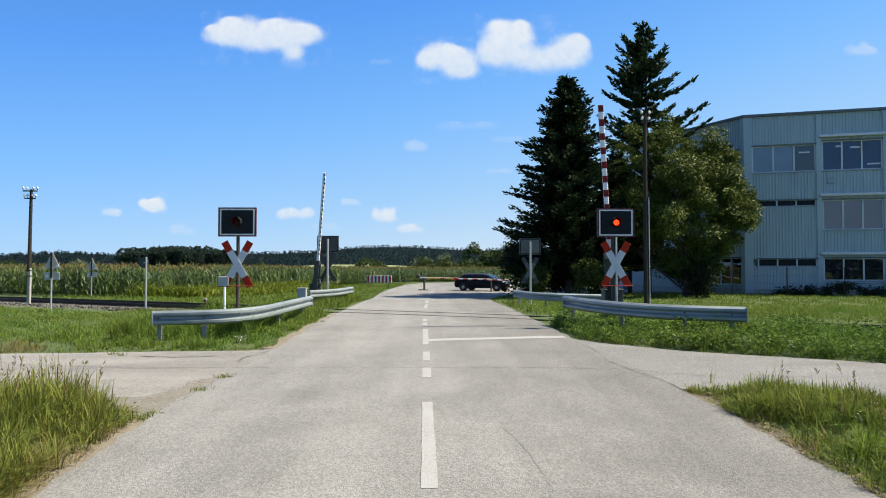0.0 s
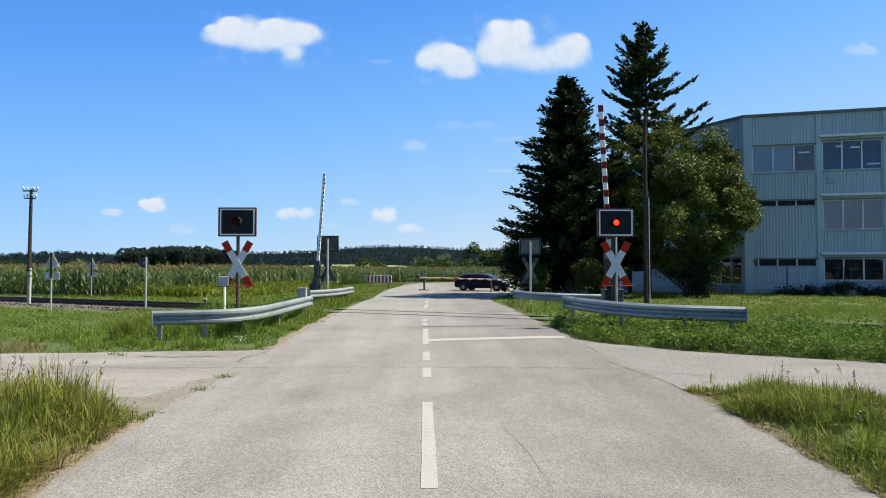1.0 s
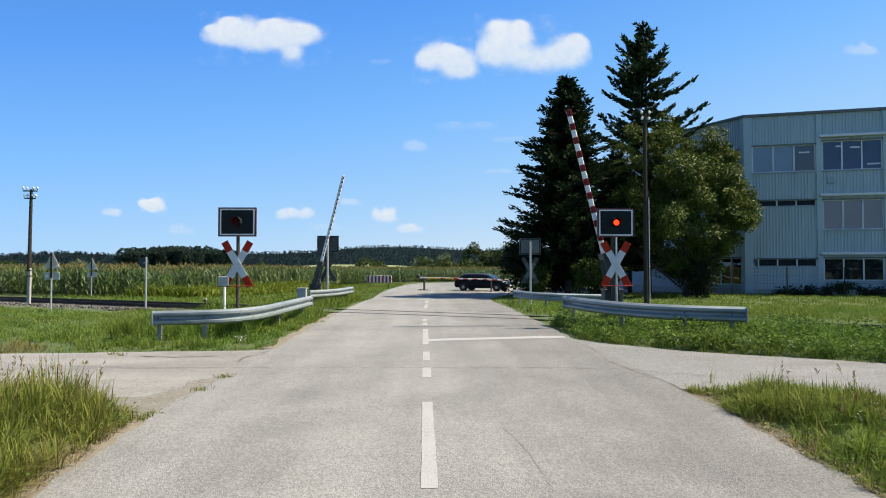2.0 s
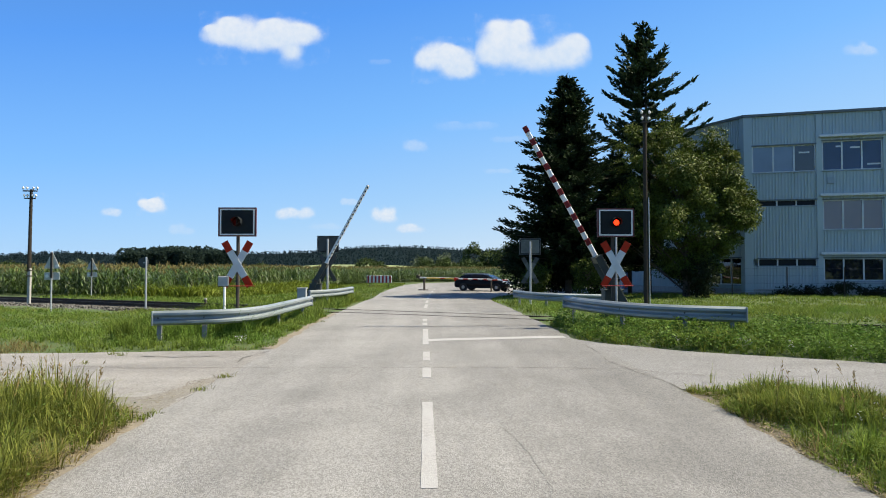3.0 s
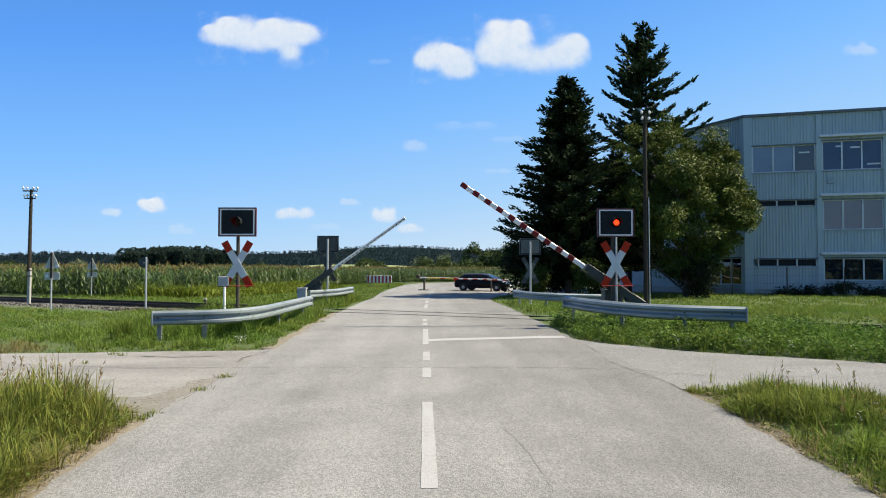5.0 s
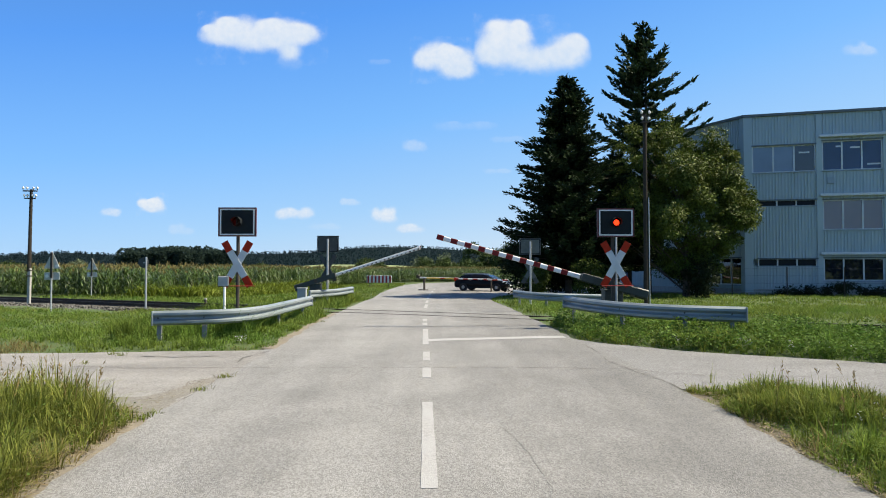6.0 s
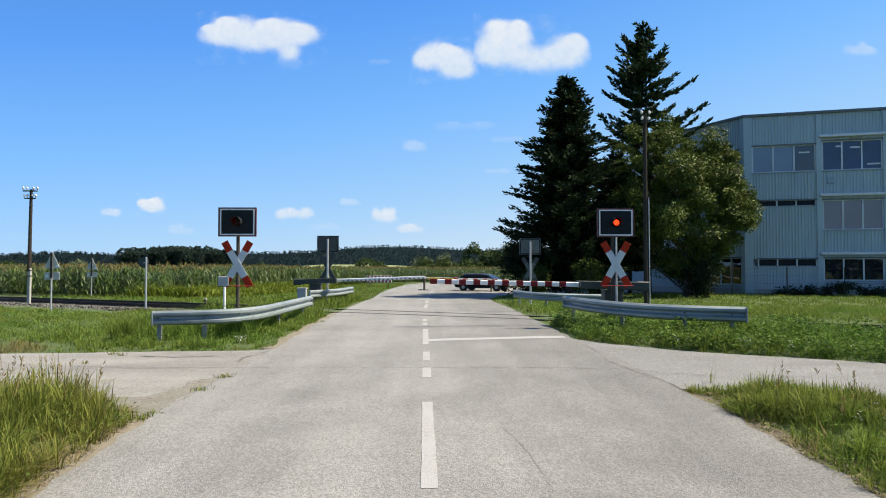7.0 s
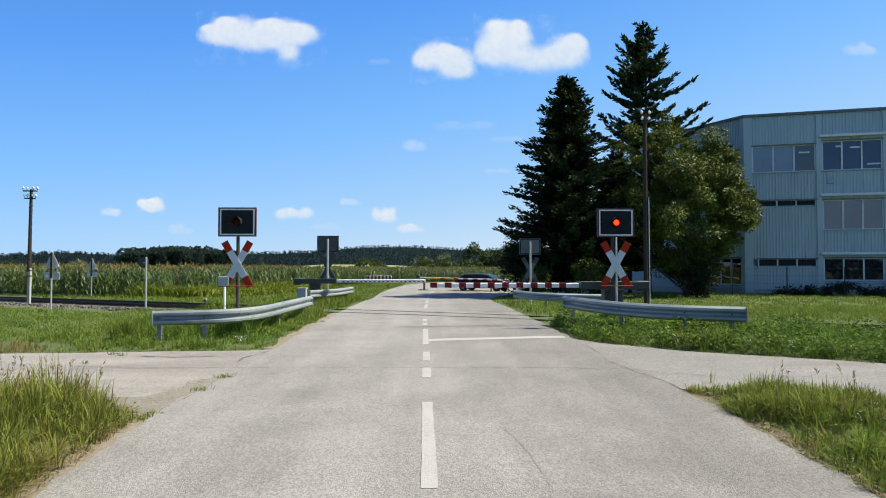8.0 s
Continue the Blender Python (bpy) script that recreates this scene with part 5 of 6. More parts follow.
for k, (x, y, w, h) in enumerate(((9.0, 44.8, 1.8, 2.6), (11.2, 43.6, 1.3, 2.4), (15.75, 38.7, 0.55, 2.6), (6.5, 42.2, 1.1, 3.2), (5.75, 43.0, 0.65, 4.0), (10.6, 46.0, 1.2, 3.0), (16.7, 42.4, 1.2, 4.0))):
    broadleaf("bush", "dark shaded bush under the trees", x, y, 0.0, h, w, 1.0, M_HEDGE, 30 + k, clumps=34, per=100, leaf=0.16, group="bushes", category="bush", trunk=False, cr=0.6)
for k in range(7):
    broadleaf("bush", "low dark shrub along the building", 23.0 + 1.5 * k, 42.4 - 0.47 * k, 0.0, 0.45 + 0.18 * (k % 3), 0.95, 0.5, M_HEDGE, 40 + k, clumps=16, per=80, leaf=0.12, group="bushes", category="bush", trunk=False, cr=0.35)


def blades(name, label, x, y, h, w, material, seed, lean=0.35, category="grass", z=None):
    """Bent grass blades, each a quad and a tip."""
    rs = np.random.RandomState(seed)
    n = len(x)
    z = height(x, y) if z is None else hump(x, y) + z
    a = rs.uniform(0, 6.283, n)
    dx, dy = np.cos(a), np.sin(a)
    b = rs.uniform(0, 6.283, n)
    ln = np.abs(rs.normal(lean, 0.25, n)) * h
    lx, ly = np.cos(b) * ln, np.sin(b) * ln
    base = np.stack([x, y, z - 0.02], -1)
    side = np.stack([dx, dy, 0 * dx], -1) * (w / 2)[:, None]
    mid = base + np.stack([lx * 0.35, ly * 0.35, h * 0.6], -1)
    tipv = base + np.stack([lx, ly, h * (0.75 + 0.25 * rs.rand(n))], -1)
    v = np.stack([base - side, base + side, mid + side * 0.75, mid - side * 0.75, tipv], 1).reshape(-1, 3)
    i = np.arange(n)[:, None] * 5
    ob = np_mesh(name, v, i + np.array([[0, 1, 2, 3]]), material, i + np.array([[3, 2, 4]]))
    return tagged(ob, label, category, kind="stuff")


def tussocks(name, label, n, box_, per, hmin, hmax, width, material, seed, extra=None, lo=0.05, arch=0.9, spread=0.05):
    """Tufts of long arching blades, each tuft spreading from one foot."""
    x, y, d, c = area(n, *box_, seed, lo=lo, extra=extra)
    rs = np.random.RandomState(seed + 5)
    h = rs.uniform(hmin, hmax, len(x)) * np.clip(0.55 + d * 0.9, 0.5, 1.0) * (0.8 + 0.2 * c)
    x, y, h = (np.repeat(v, per) for v in (x, y, h))
    m = len(x)
    a = rs.uniform(0, 6.283, m)
    lean = rs.uniform(0.08, 1.0, m) * arch
    ln = h * rs.uniform(0.55, 1.15, m)
    out = np.stack([np.cos(a), np.sin(a), 0 * a], -1)
    side = np.stack([-np.sin(a), np.cos(a), 0 * a], -1) * (width * rs.uniform(0.6, 1.3, m) / 2)[:, None]
    base = np.stack([x, y, height(x, y) - 0.02], -1) + out * (spread * rs.rand(m))[:, None]
    rows = []
    for s_, w_ in ((0.0, 0.8), (0.45, 1.0), (0.78, 0.7)):
        p = base + out * (ln * lean * s_ * s_)[:, None] + np.array([0, 0, 1.0]) * (ln * (s_ - 0.5 * lean * s_ * s_))[:, None]
        rows += [p - side * w_, p + side * w_]
    rows.append(base + out * (ln * lean)[:, None] + np.array([0, 0, 1.0]) * (ln * (1 - 0.55 * lean))[:, None])
    v = np.stack(rows, 1).reshape(-1, 3)
    i = np.arange(m)[:, None] * 7
    q = np.concatenate([i + np.array([[0, 1, 3, 2]]), i + np.array([[2, 3, 5, 4]])])
    return tagged(np_mesh(name, v, q, material, i + np.array([[4, 5, 6]])), label, "grass", kind="stuff")


def seed_grass(label, n, box_, hmin, hmax, seed, extra=None):
    """Thin upright stems, each with a loose brown head of seeds."""
    x, y, d, c = area(n, *box_, seed, lo=0.2, extra=extra)
    rs = np.random.RandomState(seed + 3)
    n = len(x)
    h = rs.uniform(hmin, hmax, n)
    foot = np.stack([x, y, height(x, y)], -1)
    bend = np.stack([rs.normal(0, 0.16, n), rs.normal(0, 0.16, n), np.ones(n)], -1)
    k = 9
    along = rs.uniform(0.72, 1.0, (n, k, 1))
    p = (foot[:, None] + bend[:, None] * h[:, None, None] * along).reshape(-1, 3)
    dv = (bend[:, None] + rs.normal(0, 0.45, (n, k, 3))).reshape(-1, 3)
    v1, q1 = leaf_arrays(foot, bend, h * 1.0, np.full(n, 0.006), rs)
    v2, q2 = leaf_arrays(p, dv, rs.uniform(0.03, 0.07, n * k), np.full(n * k, 0.011), rs)
    return tagged(np_mesh("seed_grass", np.concatenate([v1, v2]), np.concatenate([q1, q2 + len(v1)]), M_SEED), label, "grass", kind="stuff")


def litter(label, n, where, seed, lo, hi, material):
    """Dead stalks lying flat and crosswise on the ground."""
    rs = np.random.RandomState(seed)
    x, y = where(rs, n)
    p = np.stack([x, y, hump(x, y) + rs.uniform(-0.004, 0.025, n)], -1)
    a = rs.uniform(0, 6.283, n)
    dv = np.stack([np.cos(a), np.sin(a), rs.normal(0, 0.10, n)], -1)
    v, q = leaf_arrays(p, dv, rs.uniform(lo, hi, n), rs.uniform(0.004, 0.010, n), rs, face=np.tile([0.0, 0.0, 1.0], (n, 1)))
    tagged(np_mesh("plant_litter", v, q, material), label, "litter", kind="stuff")


def area(n, x0, x1, y0, y1, seed, lo=0.02, hi=1e9, extra=None, dry=False):
    """Random plan points on unpaved ground, patchy, off the track."""
    rs = np.random.RandomState(seed)
    x, y = rs.uniform(x0, x1, n), rs.uniform(y0, y1, n)
    d = paved_dist(x, y)
    keep = (d > lo) & (d < hi)
    r = np.abs(y - rail_y(x)) * 0.869
    keep &= (r > np.where((x < -11) & (y < rail_y(x)), 3.6, np.where((x > 9.8) & (y < rail_y(x)), 4.3, 1.9))) | ((r > 1.0) & (x > -11) & (rs.rand(n) < 0.25)) | ((x > 4) & (x < 9.8) & (rs.rand(n) < 0.6) & (r > 0.9))
    clump = np.sin(2.3 * x + 1.1 * y) * np.sin(1.9 * y - 0.7 * x) + np.sin(5.1 * x + 2.0) * np.sin(4.3 * y)
    keep &= rs.rand(n) < 0.62 + 0.25 * clump
    if not dry:
        keep &= ~((x < -7.4) & (y > 13.5) & (y < 14.9 - 0.28 * (x + 7.4)) & (rs.rand(n) < 0.9))
    if extra is not None:
        keep &= extra(x, y)
    return x[keep], y[keep], d[keep], clump[keep]


def meadow(name, label, n, box_, seed, hmin, hmax, wmin, wmax, material=None, extra=None, lo=0.02, hi=1e9, lean=0.35):
    x, y, d, c = area(n, *box_, seed, lo=lo, hi=hi, extra=extra, dry=material is M_DRY)
    rs = np.random.RandomState(seed + 1)
    k = np.clip(0.5 + d * 0.9, 0.45, 1.0) * (0.78 + 0.27 * c)
    k = k * np.where((x > 8) & (y > 9) & (y < rail_y(x)), 1 - 0.45 * np.clip((x - 8) / 2, 0, 1), 1.0)
    h = rs.uniform(hmin, hmax, len(x)) * k
    return blades(name, label, x, y, h, rs.uniform(wmin, wmax, len(x)), material or M_GRASS, seed + 2, lean)


near_w = lambda x, y: y < 10.3
tussocks("long_grass", "long arching green grass tufts on the bank", 4700, (-9, -2.8, 3.2, 10.6), 18, 0.34, 0.78, 0.009, M_GRASS, 101, extra=near_w, lo=0.16, arch=1.15)
meadow("long_grass", "finer green grass between the tufts", 36000, (-9, -2.8, 3.2, 10.6), 102, 0.14, 0.36, 0.004, 0.009, extra=near_w, lean=0.75, lo=0.13)
tussocks("dry_grass", "straw-coloured dry grass tufts among the green", 1500, (-9, -2.85, 3.2, 10.6), 16, 0.22, 0.58, 0.007, M_DRY, 104, extra=lambda x, y: (y < 10.3) & (np.sin(1.7 * x + 0.4) + np.sin(2.1 * y + x) > -0.3), lo=0.1, arch=1.3)
seed_grass("brown seeding grass on top of the bank", 280, (-6.5, -3.6, 7.0, 10.2), 0.38, 0.62, 137, extra=near_w)
tussocks("long_grass", "long arching green grass tufts beside the farm track", 4000, (3.3, 10, 3.2, 9.4), 18, 0.20, 0.46, 0.009, M_GRASS, 107, extra=lambda x, y: y < 9.3, lo=0.05, arch=1.2)
meadow("long_grass", "finer green grass between the tufts", 34000, (3.3, 10, 3.2, 9.4), 108, 0.10, 0.28, 0.004, 0.009, extra=lambda x, y: y < 9.3, lean=0.8, lo=0.06, material=M_VERGE)
tussocks("dry_grass", "straw-coloured dry grass tufts at the asphalt edge", 1100, (3.3, 9, 3.2, 9.4), 16, 0.16, 0.40, 0.007, M_DRY, 110, extra=lambda x, y: (y < 9.3) & (np.sin(2.3 * x + 1.4) + np.sin(2.9 * y - x) > -0.1), lo=0.04, arch=1.3)
tussocks("long_grass", "low grass tufts at the tip of the bank", 900, (3.45, 5.2, 7.4, 9.3), 14, 0.24, 0.44, 0.008, M_VERGE, 151, lo=0.03, arch=1.1, extra=lambda x, y: y < 9.2)
seed_grass("brown seeding grass beside the farm track", 90, (3.8, 9, 5, 9.0), 0.36, 0.55, 140, extra=lambda x, y: y < 9.0)
meadow("verge_grass", "green grass on the verge below the guard rail", 150000, (-24, -3.1, 13.6, 36), 113, 0.09, 0.23, 0.010, 0.020, lean=0.85, material=M_VERGE)
meadow("verge_grass", "lush green grass on the verge by the signal", 120000, (3.3, 26, 7, 28), 116, 0.12, 0.36, 0.007, 0.015, lean=0.85, material=M_VERGE)
tussocks("tall_grass", "tall grass tufts growing up to the guard rail", 2500, (3.3, 11, 9, 18.5), 16, 0.28, 0.52, 0.012, M_VERGE, 131, lo=0.15, arch=1.0)
tussocks("tall_grass", "tall grass tufts at the foot of the guard rail", 2200, (-9, -3.1, 13.6, 23), 16, 0.14, 0.34, 0.010, M_VERGE, 134, lo=0.1, arch=1.1)
meadow("tall_grass", "tall grass between the guard rails and the road", 26000, (-6, -3.2, 20, 36), 143, 0.25, 0.55, 0.014, 0.026, lean=0.45, lo=0.1, material=M_VERGE)
meadow("verge_grass", "green grass between the trees and the track", 80000, (3.5, 36, 18, 45), 119, 0.10, 0.23, 0.020, 0.038, lean=0.5, material=M_VERGE)
meadow("verge_grass", "green grass between the road and the maize", 70000, (-22, -2.2, 31, 80), 122, 0.10, 0.22, 0.03, 0.06, lean=0.5, material=M_VERGE)
meadow("dry_grass", "dry straw grass along the farm track", 22000, (-15, -7.6, 13.6, 17.8), 125, 0.10, 0.26, 0.006, 0.012, M_DRY, extra=lambda x, y: (y < np.maximum(14.1, 14.6 - 0.30 * (x + 7.4))) & (np.sin(2.1 * x) + np.sin(3.3 * y) > -0.7), lean=0.8)
meadow("dry_grass", "flattened dry grass over the broken asphalt edge", 26000, (-4, 4.4, 3, 14), 146, 0.10, 0.24, 0.005, 0.011, M_DRY, hi=0.5, lo=0.07, lean=0.9)
meadow("tall_grass", "tall grass behind the guard rail", 16000, (-7, -3.9, 15.4, 19), 149, 0.4, 0.75, 0.010, 0.018, lean=0.4, material=M_VERGE)
meadow("dry_grass", "dry grass along the crumbled asphalt edge", 7000, (-4.2, 4.4, 13.8, 34), 128, 0.05, 0.16, 0.01, 0.018, M_DRY, hi=0.4)


# a lone tall weed at the tip of the bank
rs = np.random.RandomState(64)
blades("tall_weed", "lone tall weed at the tip of the grass bank", rs.normal(4.05, 0.03, 9), rs.normal(9.45, 0.03, 9), rs.uniform(0.22, 0.44, 9), rs.uniform(0.008, 0.014, 9), M_GRASS, 65, 0.25)

# tufts in the joints of the asphalt
TUFTS = [(-3.034, 9.39), (-3.08, 7.95), (-3.12, 7.66), (-3.033, 10.43), (-2.97, 10.52), (-5.704, 13.07), (-5.937, 13.24), (-5.916, 12.11), (-2.843, 19.35), (-3.005, 19.15), (-3.13, 7.77), (-3.023, 9.467)]
rs = np.random.RandomState(61)
tx = np.concatenate([rs.normal(x, 0.05, 32) for x, y in TUFTS])
ty = np.concatenate([rs.normal(y, 0.04, 32) for x, y in TUFTS])
blades("joint_tufts", "small tufts of grass in the asphalt joints", tx, ty, rs.uniform(0.03, 0.12, len(tx)), rs.uniform(0.006, 0.012, len(tx)), M_GRASS, 62, 0.6, z=0.0)
tagged(drape(link_bm("grit_patch", prism(bmesh.new(), ragged([(-3.06, 7.7), (-3.5, 8.05), (-4, 8.6), (-4.1, 8.95), (-3.72, 9), (-3.447, 9.292), (-3.34, 10.24), (-3.164, 10.78), (-3.054, 10.41), (-3.096, 9.189)], 0.14, 0.12), -0.1, -0.001), M_GRIT)), "patch of loose grit in the side road mouth", "roadside grit",
       group="roadside grit", kind="structure")


def loose_stones(n, where, seed, lo, hi, material, label):
    """Angular chips lying on the road's broken edge, each a squashed wedge."""
    rs = np.random.RandomState(seed)
    x, y = where(rs, n)
    s = rs.uniform(lo, hi, n) * (1 + (rs.rand(n) < 0.06) * 0.8)
    a = rs.uniform(0, 6.283, n)
    unit = np.array([(-1, -0.6, 0), (0.9, -0.8, 0), (1.0, 0.6, 0), (-0.7, 0.8, 0), (-0.5, -0.3, 0.75), (0.4, -0.35, 0.9), (0.45, 0.3, 0.6), (-0.35, 0.4, 0.8)])
    u = unit[None] * rs.uniform(0.7, 1.3, (n, 8, 3)) * (s * 0.5)[:, None, None]
    c, sn = np.cos(a)[:, None], np.sin(a)[:, None]
    v = np.stack([x[:, None] + u[..., 0] * c - u[..., 1] * sn * 0.7, y[:, None] + u[..., 0] * sn + u[..., 1] * c * 0.7, u[..., 2] * 0.7 - 0.004 + hump(x, y)[:, None]], -1).reshape(-1, 3)
    f = np.array([(4, 5, 6, 7), (0, 1, 5, 4), (1, 2, 6, 5), (2, 3, 7, 6), (3, 0, 4, 7)])
    q = (np.arange(n)[:, None, None] * 8 + f[None]).reshape(-1, 4)
    tagged(np_mesh("loose_stones", v, q, material), label, "stones", kind="stuff")


def west_mouth(rs, n):
    t = rs.rand(n)
    return -3.35 - 0.35 * (1 - t) * rs.rand(n) + rs.normal(0, 0.10, n) + 0.15 * t, 7.9 + 2.4 * t + rs.normal(0, 0.1, n)


def west_edge(rs, n):
    y = rs.uniform(4.2, 8.3, n)
    return np.interp(y, (4.2, 5.05, 7.3, 8.3), (-2.84, -2.88, -3.1, -3.35)) - np.abs(rs.normal(0, 0.09, n)), y


def east_edge(rs, n):
    y = rs.uniform(4.2, 9.2, n)
    return np.interp(y, (4.2, 5.2, 6.1, 7.6, 9.1), (3.3, 3.34, 3.4, 3.5, 3.56)) + rs.normal(0.03, 0.06, n), y


loose_stones(900, west_mouth, 301, 0.010, 0.026, M_CHIPS, "loose gravel in the mouth of the farm track")
loose_stones(120, west_edge, 304, 0.01, 0.028, M_CHIPS, "pale stone chips along the crumbling asphalt edge")
loose_stones(260, east_edge, 307, 0.01, 0.028, M_CHIPS, "pale stone chips along the crumbling asphalt edge")

litter("bleached straw lying along the asphalt edge", 1700, lambda rs, n: (lambda p: (p[0] - 0.06 - 0.16 * rs.rand(n), p[1]))(west_edge(rs, n)), 321, 0.05, 0.22, M_STRAW)
litter("brown plant litter lying along the asphalt edge", 900, lambda rs, n: (lambda p: (p[0] + 0.05 + 0.12 * rs.rand(n), p[1]))(east_edge(rs, n)), 324, 0.04, 0.16, M_STRAW)


def weeds(n, box_, seed, size, label, extra=None, top=0.26):
    x, y, d, c = area(n, *box_, seed, lo=0.12, extra=extra)
    rs = np.random.RandomState(seed)
    k = 9
    p = np.repeat(np.stack([x, y, height(x, y)], -1), k, 0)
    m = len(p)
    p = p + np.stack([rs.normal(0, 0.06, m), rs.normal(0, 0.06, m), rs.uniform(0.02, top, m)], -1)
    dv = np.stack([rs.normal(0, 1, m), rs.normal(0, 1, m), rs.uniform(-0.2, 0.7, m)], -1)
    v, q = leaf_arrays(p, dv, rs.uniform(0.7, 1.4, m) * size, rs.uniform(0.4, 0.7, m) * size, rs)
    tagged(np_mesh("weeds", v, q, M_WEED), label, "weeds", kind="stuff")


weeds(13000, (3.4, 10, 8, 18.5), 201, 0.055, "leafy green weeds under the guard rail", extra=lambda x, y: y + 0.67 * x > 14.0)
weeds(5200, (3.4, 9, 8, 18.5), 213, 0.065, "clumps of tall leafy weeds before the guard rail", extra=lambda x, y: (y + 0.67 * x > 14.6) & (np.sin(2.7 * x + 0.6 * y) * np.sin(2.3 * y - 0.5 * x) > 0.15), top=0.44)
weeds(1600, (-14, -3.2, 13.8, 22), 204, 0.04, "leafy green weeds on the verge")
weeds(1100, (3.5, 9, 4, 7.8), 207, 0.032, "leafy weeds among long grass", top=0.14)
weeds(1300, (-9, -3, 4, 9.6), 210, 0.035, "leafy weeds among long grass", extra=lambda x, y: y < 9.6)

# small white flowers near the track's edge
rs = np.random.RandomState(77)
fx = np.concatenate([rs.normal(-3.75, 0.12, 4), rs.uniform(4.6, 9, 24), rs.uniform(4, 6, 8)])
fy = np.concatenate([rs.normal(14.1, 0.1, 4), 0 * np.arange(24) + 1.0, rs.uniform(6, 8.4, 8)])
fy[4:28] = 14.0 - 0.72 * (fx[4:28] - 3.5) + rs.uniform(-0.1, 0.5, 24)
fp_, fd_ = [], []
for x, y in zip(fx, fy):
    for k in range(6):
        fp_.append((x + rs.normal(0, 0.02), y + rs.normal(0, 0.02), 0.12 + 0.10 * rs.rand() + float(hump(x, y))))
        fd_.append((rs.normal(), rs.normal(), 0.4))
v, q = leaf_arrays(np.array(fp_), np.array(fd_), np.full(len(fp_), 0.035), np.full(len(fp_), 0.025), rs)
tagged(np_mesh("white_flowers", v, q, M_FLOWER), "tiny white flowers in the verge", "flowers", kind="stuff")

# ---- maize field ----
FIELD = [(-120, 92), (-60, 62), (-26, 42.6), (-20, 39.4), (-14, 40.0), (-12.6, 47), (-11, 58), (-7.5, 72), (-4, 84), (6, 92), (16, 98), (60, 106), (120, 110), (160, 230), (-200, 230)]


def maize(name, label, x, y, seed, leaf_w=0.072, k=11, hh=1.66, tassel=True):
    rs = np.random.RandomState(seed)
    n = len(x)
    hgt = hh * rs.uniform(0.82, 1.12, n)
    t = np.linspace(0.15, 0.92, k)[None] + rs.uniform(-0.04, 0.04, (n, k))
    a = rs.uniform(0, 6.28, (n, 1)) + np.arange(k)[None] * 3.14 + rs.normal(0, 0.5, (n, k))
    ln = rs.uniform(0.32, 0.58, (n, k))
    o = np.stack([np.cos(a), np.sin(a), 0 * a], -1)
    s = np.stack([-np.sin(a), np.cos(a), 0 * a], -1) * (leaf_w / 2)
    b = np.stack([x[:, None] + 0 * t, y[:, None] + 0 * t, t * hgt[:, None]], -1)
    m1 = b + o * (ln * 0.45)[..., None] + np.array([0, 0, 1]) * (ln * 0.42)[..., None]
    m2 = m1 + o * (ln * 0.4)[..., None] + np.array([0, 0, 1]) * (ln * -0.24)[..., None]
    tp = m2 + o * (ln * 0.2)[..., None] + np.array([0, 0, 1]) * (ln * -0.4)[..., None]
    v = np.stack([b - s * 0.6, b + s * 0.6, m1 + s, m1 - s, m2 + s * 0.8, m2 - s * 0.8, tp], 2).reshape(-1, 3)
    i = (np.arange(n * k) * 7)[:, None]
    q = np.concatenate([i + np.array([[0, 1, 2, 3]]), i + np.array([[3, 2, 4, 5]])])
    tr = i + np.array([[5, 4, 6]])
    # stalks
    off = len(v)
    sv, sq = [], []
    for j, (ex, ey) in enumerate(((0.014, 0), (0, 0.014))):
        e = np.array([ex, ey, 0])
        lo = np.stack([x, y, 0 * x - 0.03], -1)
        hi_ = np.stack([x, y, hgt], -1)
        sv.append(np.stack([lo - e, lo + e, hi_ + e * 0.5, hi_ - e * 0.5], 1).reshape(-1, 3))
        sq.append(off + (np.arange(n) * 4)[:, None] + np.array([[0, 1, 2, 3]]) + j * n * 4)
    ob = np_mesh(name, np.concatenate([v] + sv), np.concatenate([q] + sq), M_CORN, tr)
    tagged(ob, label, "crop", kind="stuff")
    if tassel:
        m = 5 if leaf_w < 0.12 else 7
        p = np.repeat(np.stack([x, y, hgt - 0.02], -1), m, 0)
        dv = np.stack([rs.normal(0, 0.35, n * m), rs.normal(0, 0.35, n * m), np.ones(n * m)], -1)
        v, q = leaf_arrays(p, dv, rs.uniform(0.14, 0.30, n * m) * (1.0 if leaf_w < 0.12 else 1.6), np.full(n * m, (0.034 if leaf_w < 0.12 else 0.05) * leaf_w / 0.075), rs)
        tagged(np_mesh("maize_tassels", v, q, M_TASSEL), "brownish tassels over the maize", "crop", kind="stuff")


def field_points(n, box_, seed, lo, hi):
    rs = np.random.RandomState(seed)
    x, y = rs.uniform(box_[0], box_[1], n), rs.uniform(box_[2], box_[3], n)
    y = np.round(y / 0.7) * 0.7 + rs.normal(0, 0.05, n)
    d = edge_dist(FIELD, x, y)
    k = inside(FIELD, x, y) & (d >= lo) & (d < hi) & (np.abs(x - 5) < 0.72 * y + 6)
    return x[k], y[k]


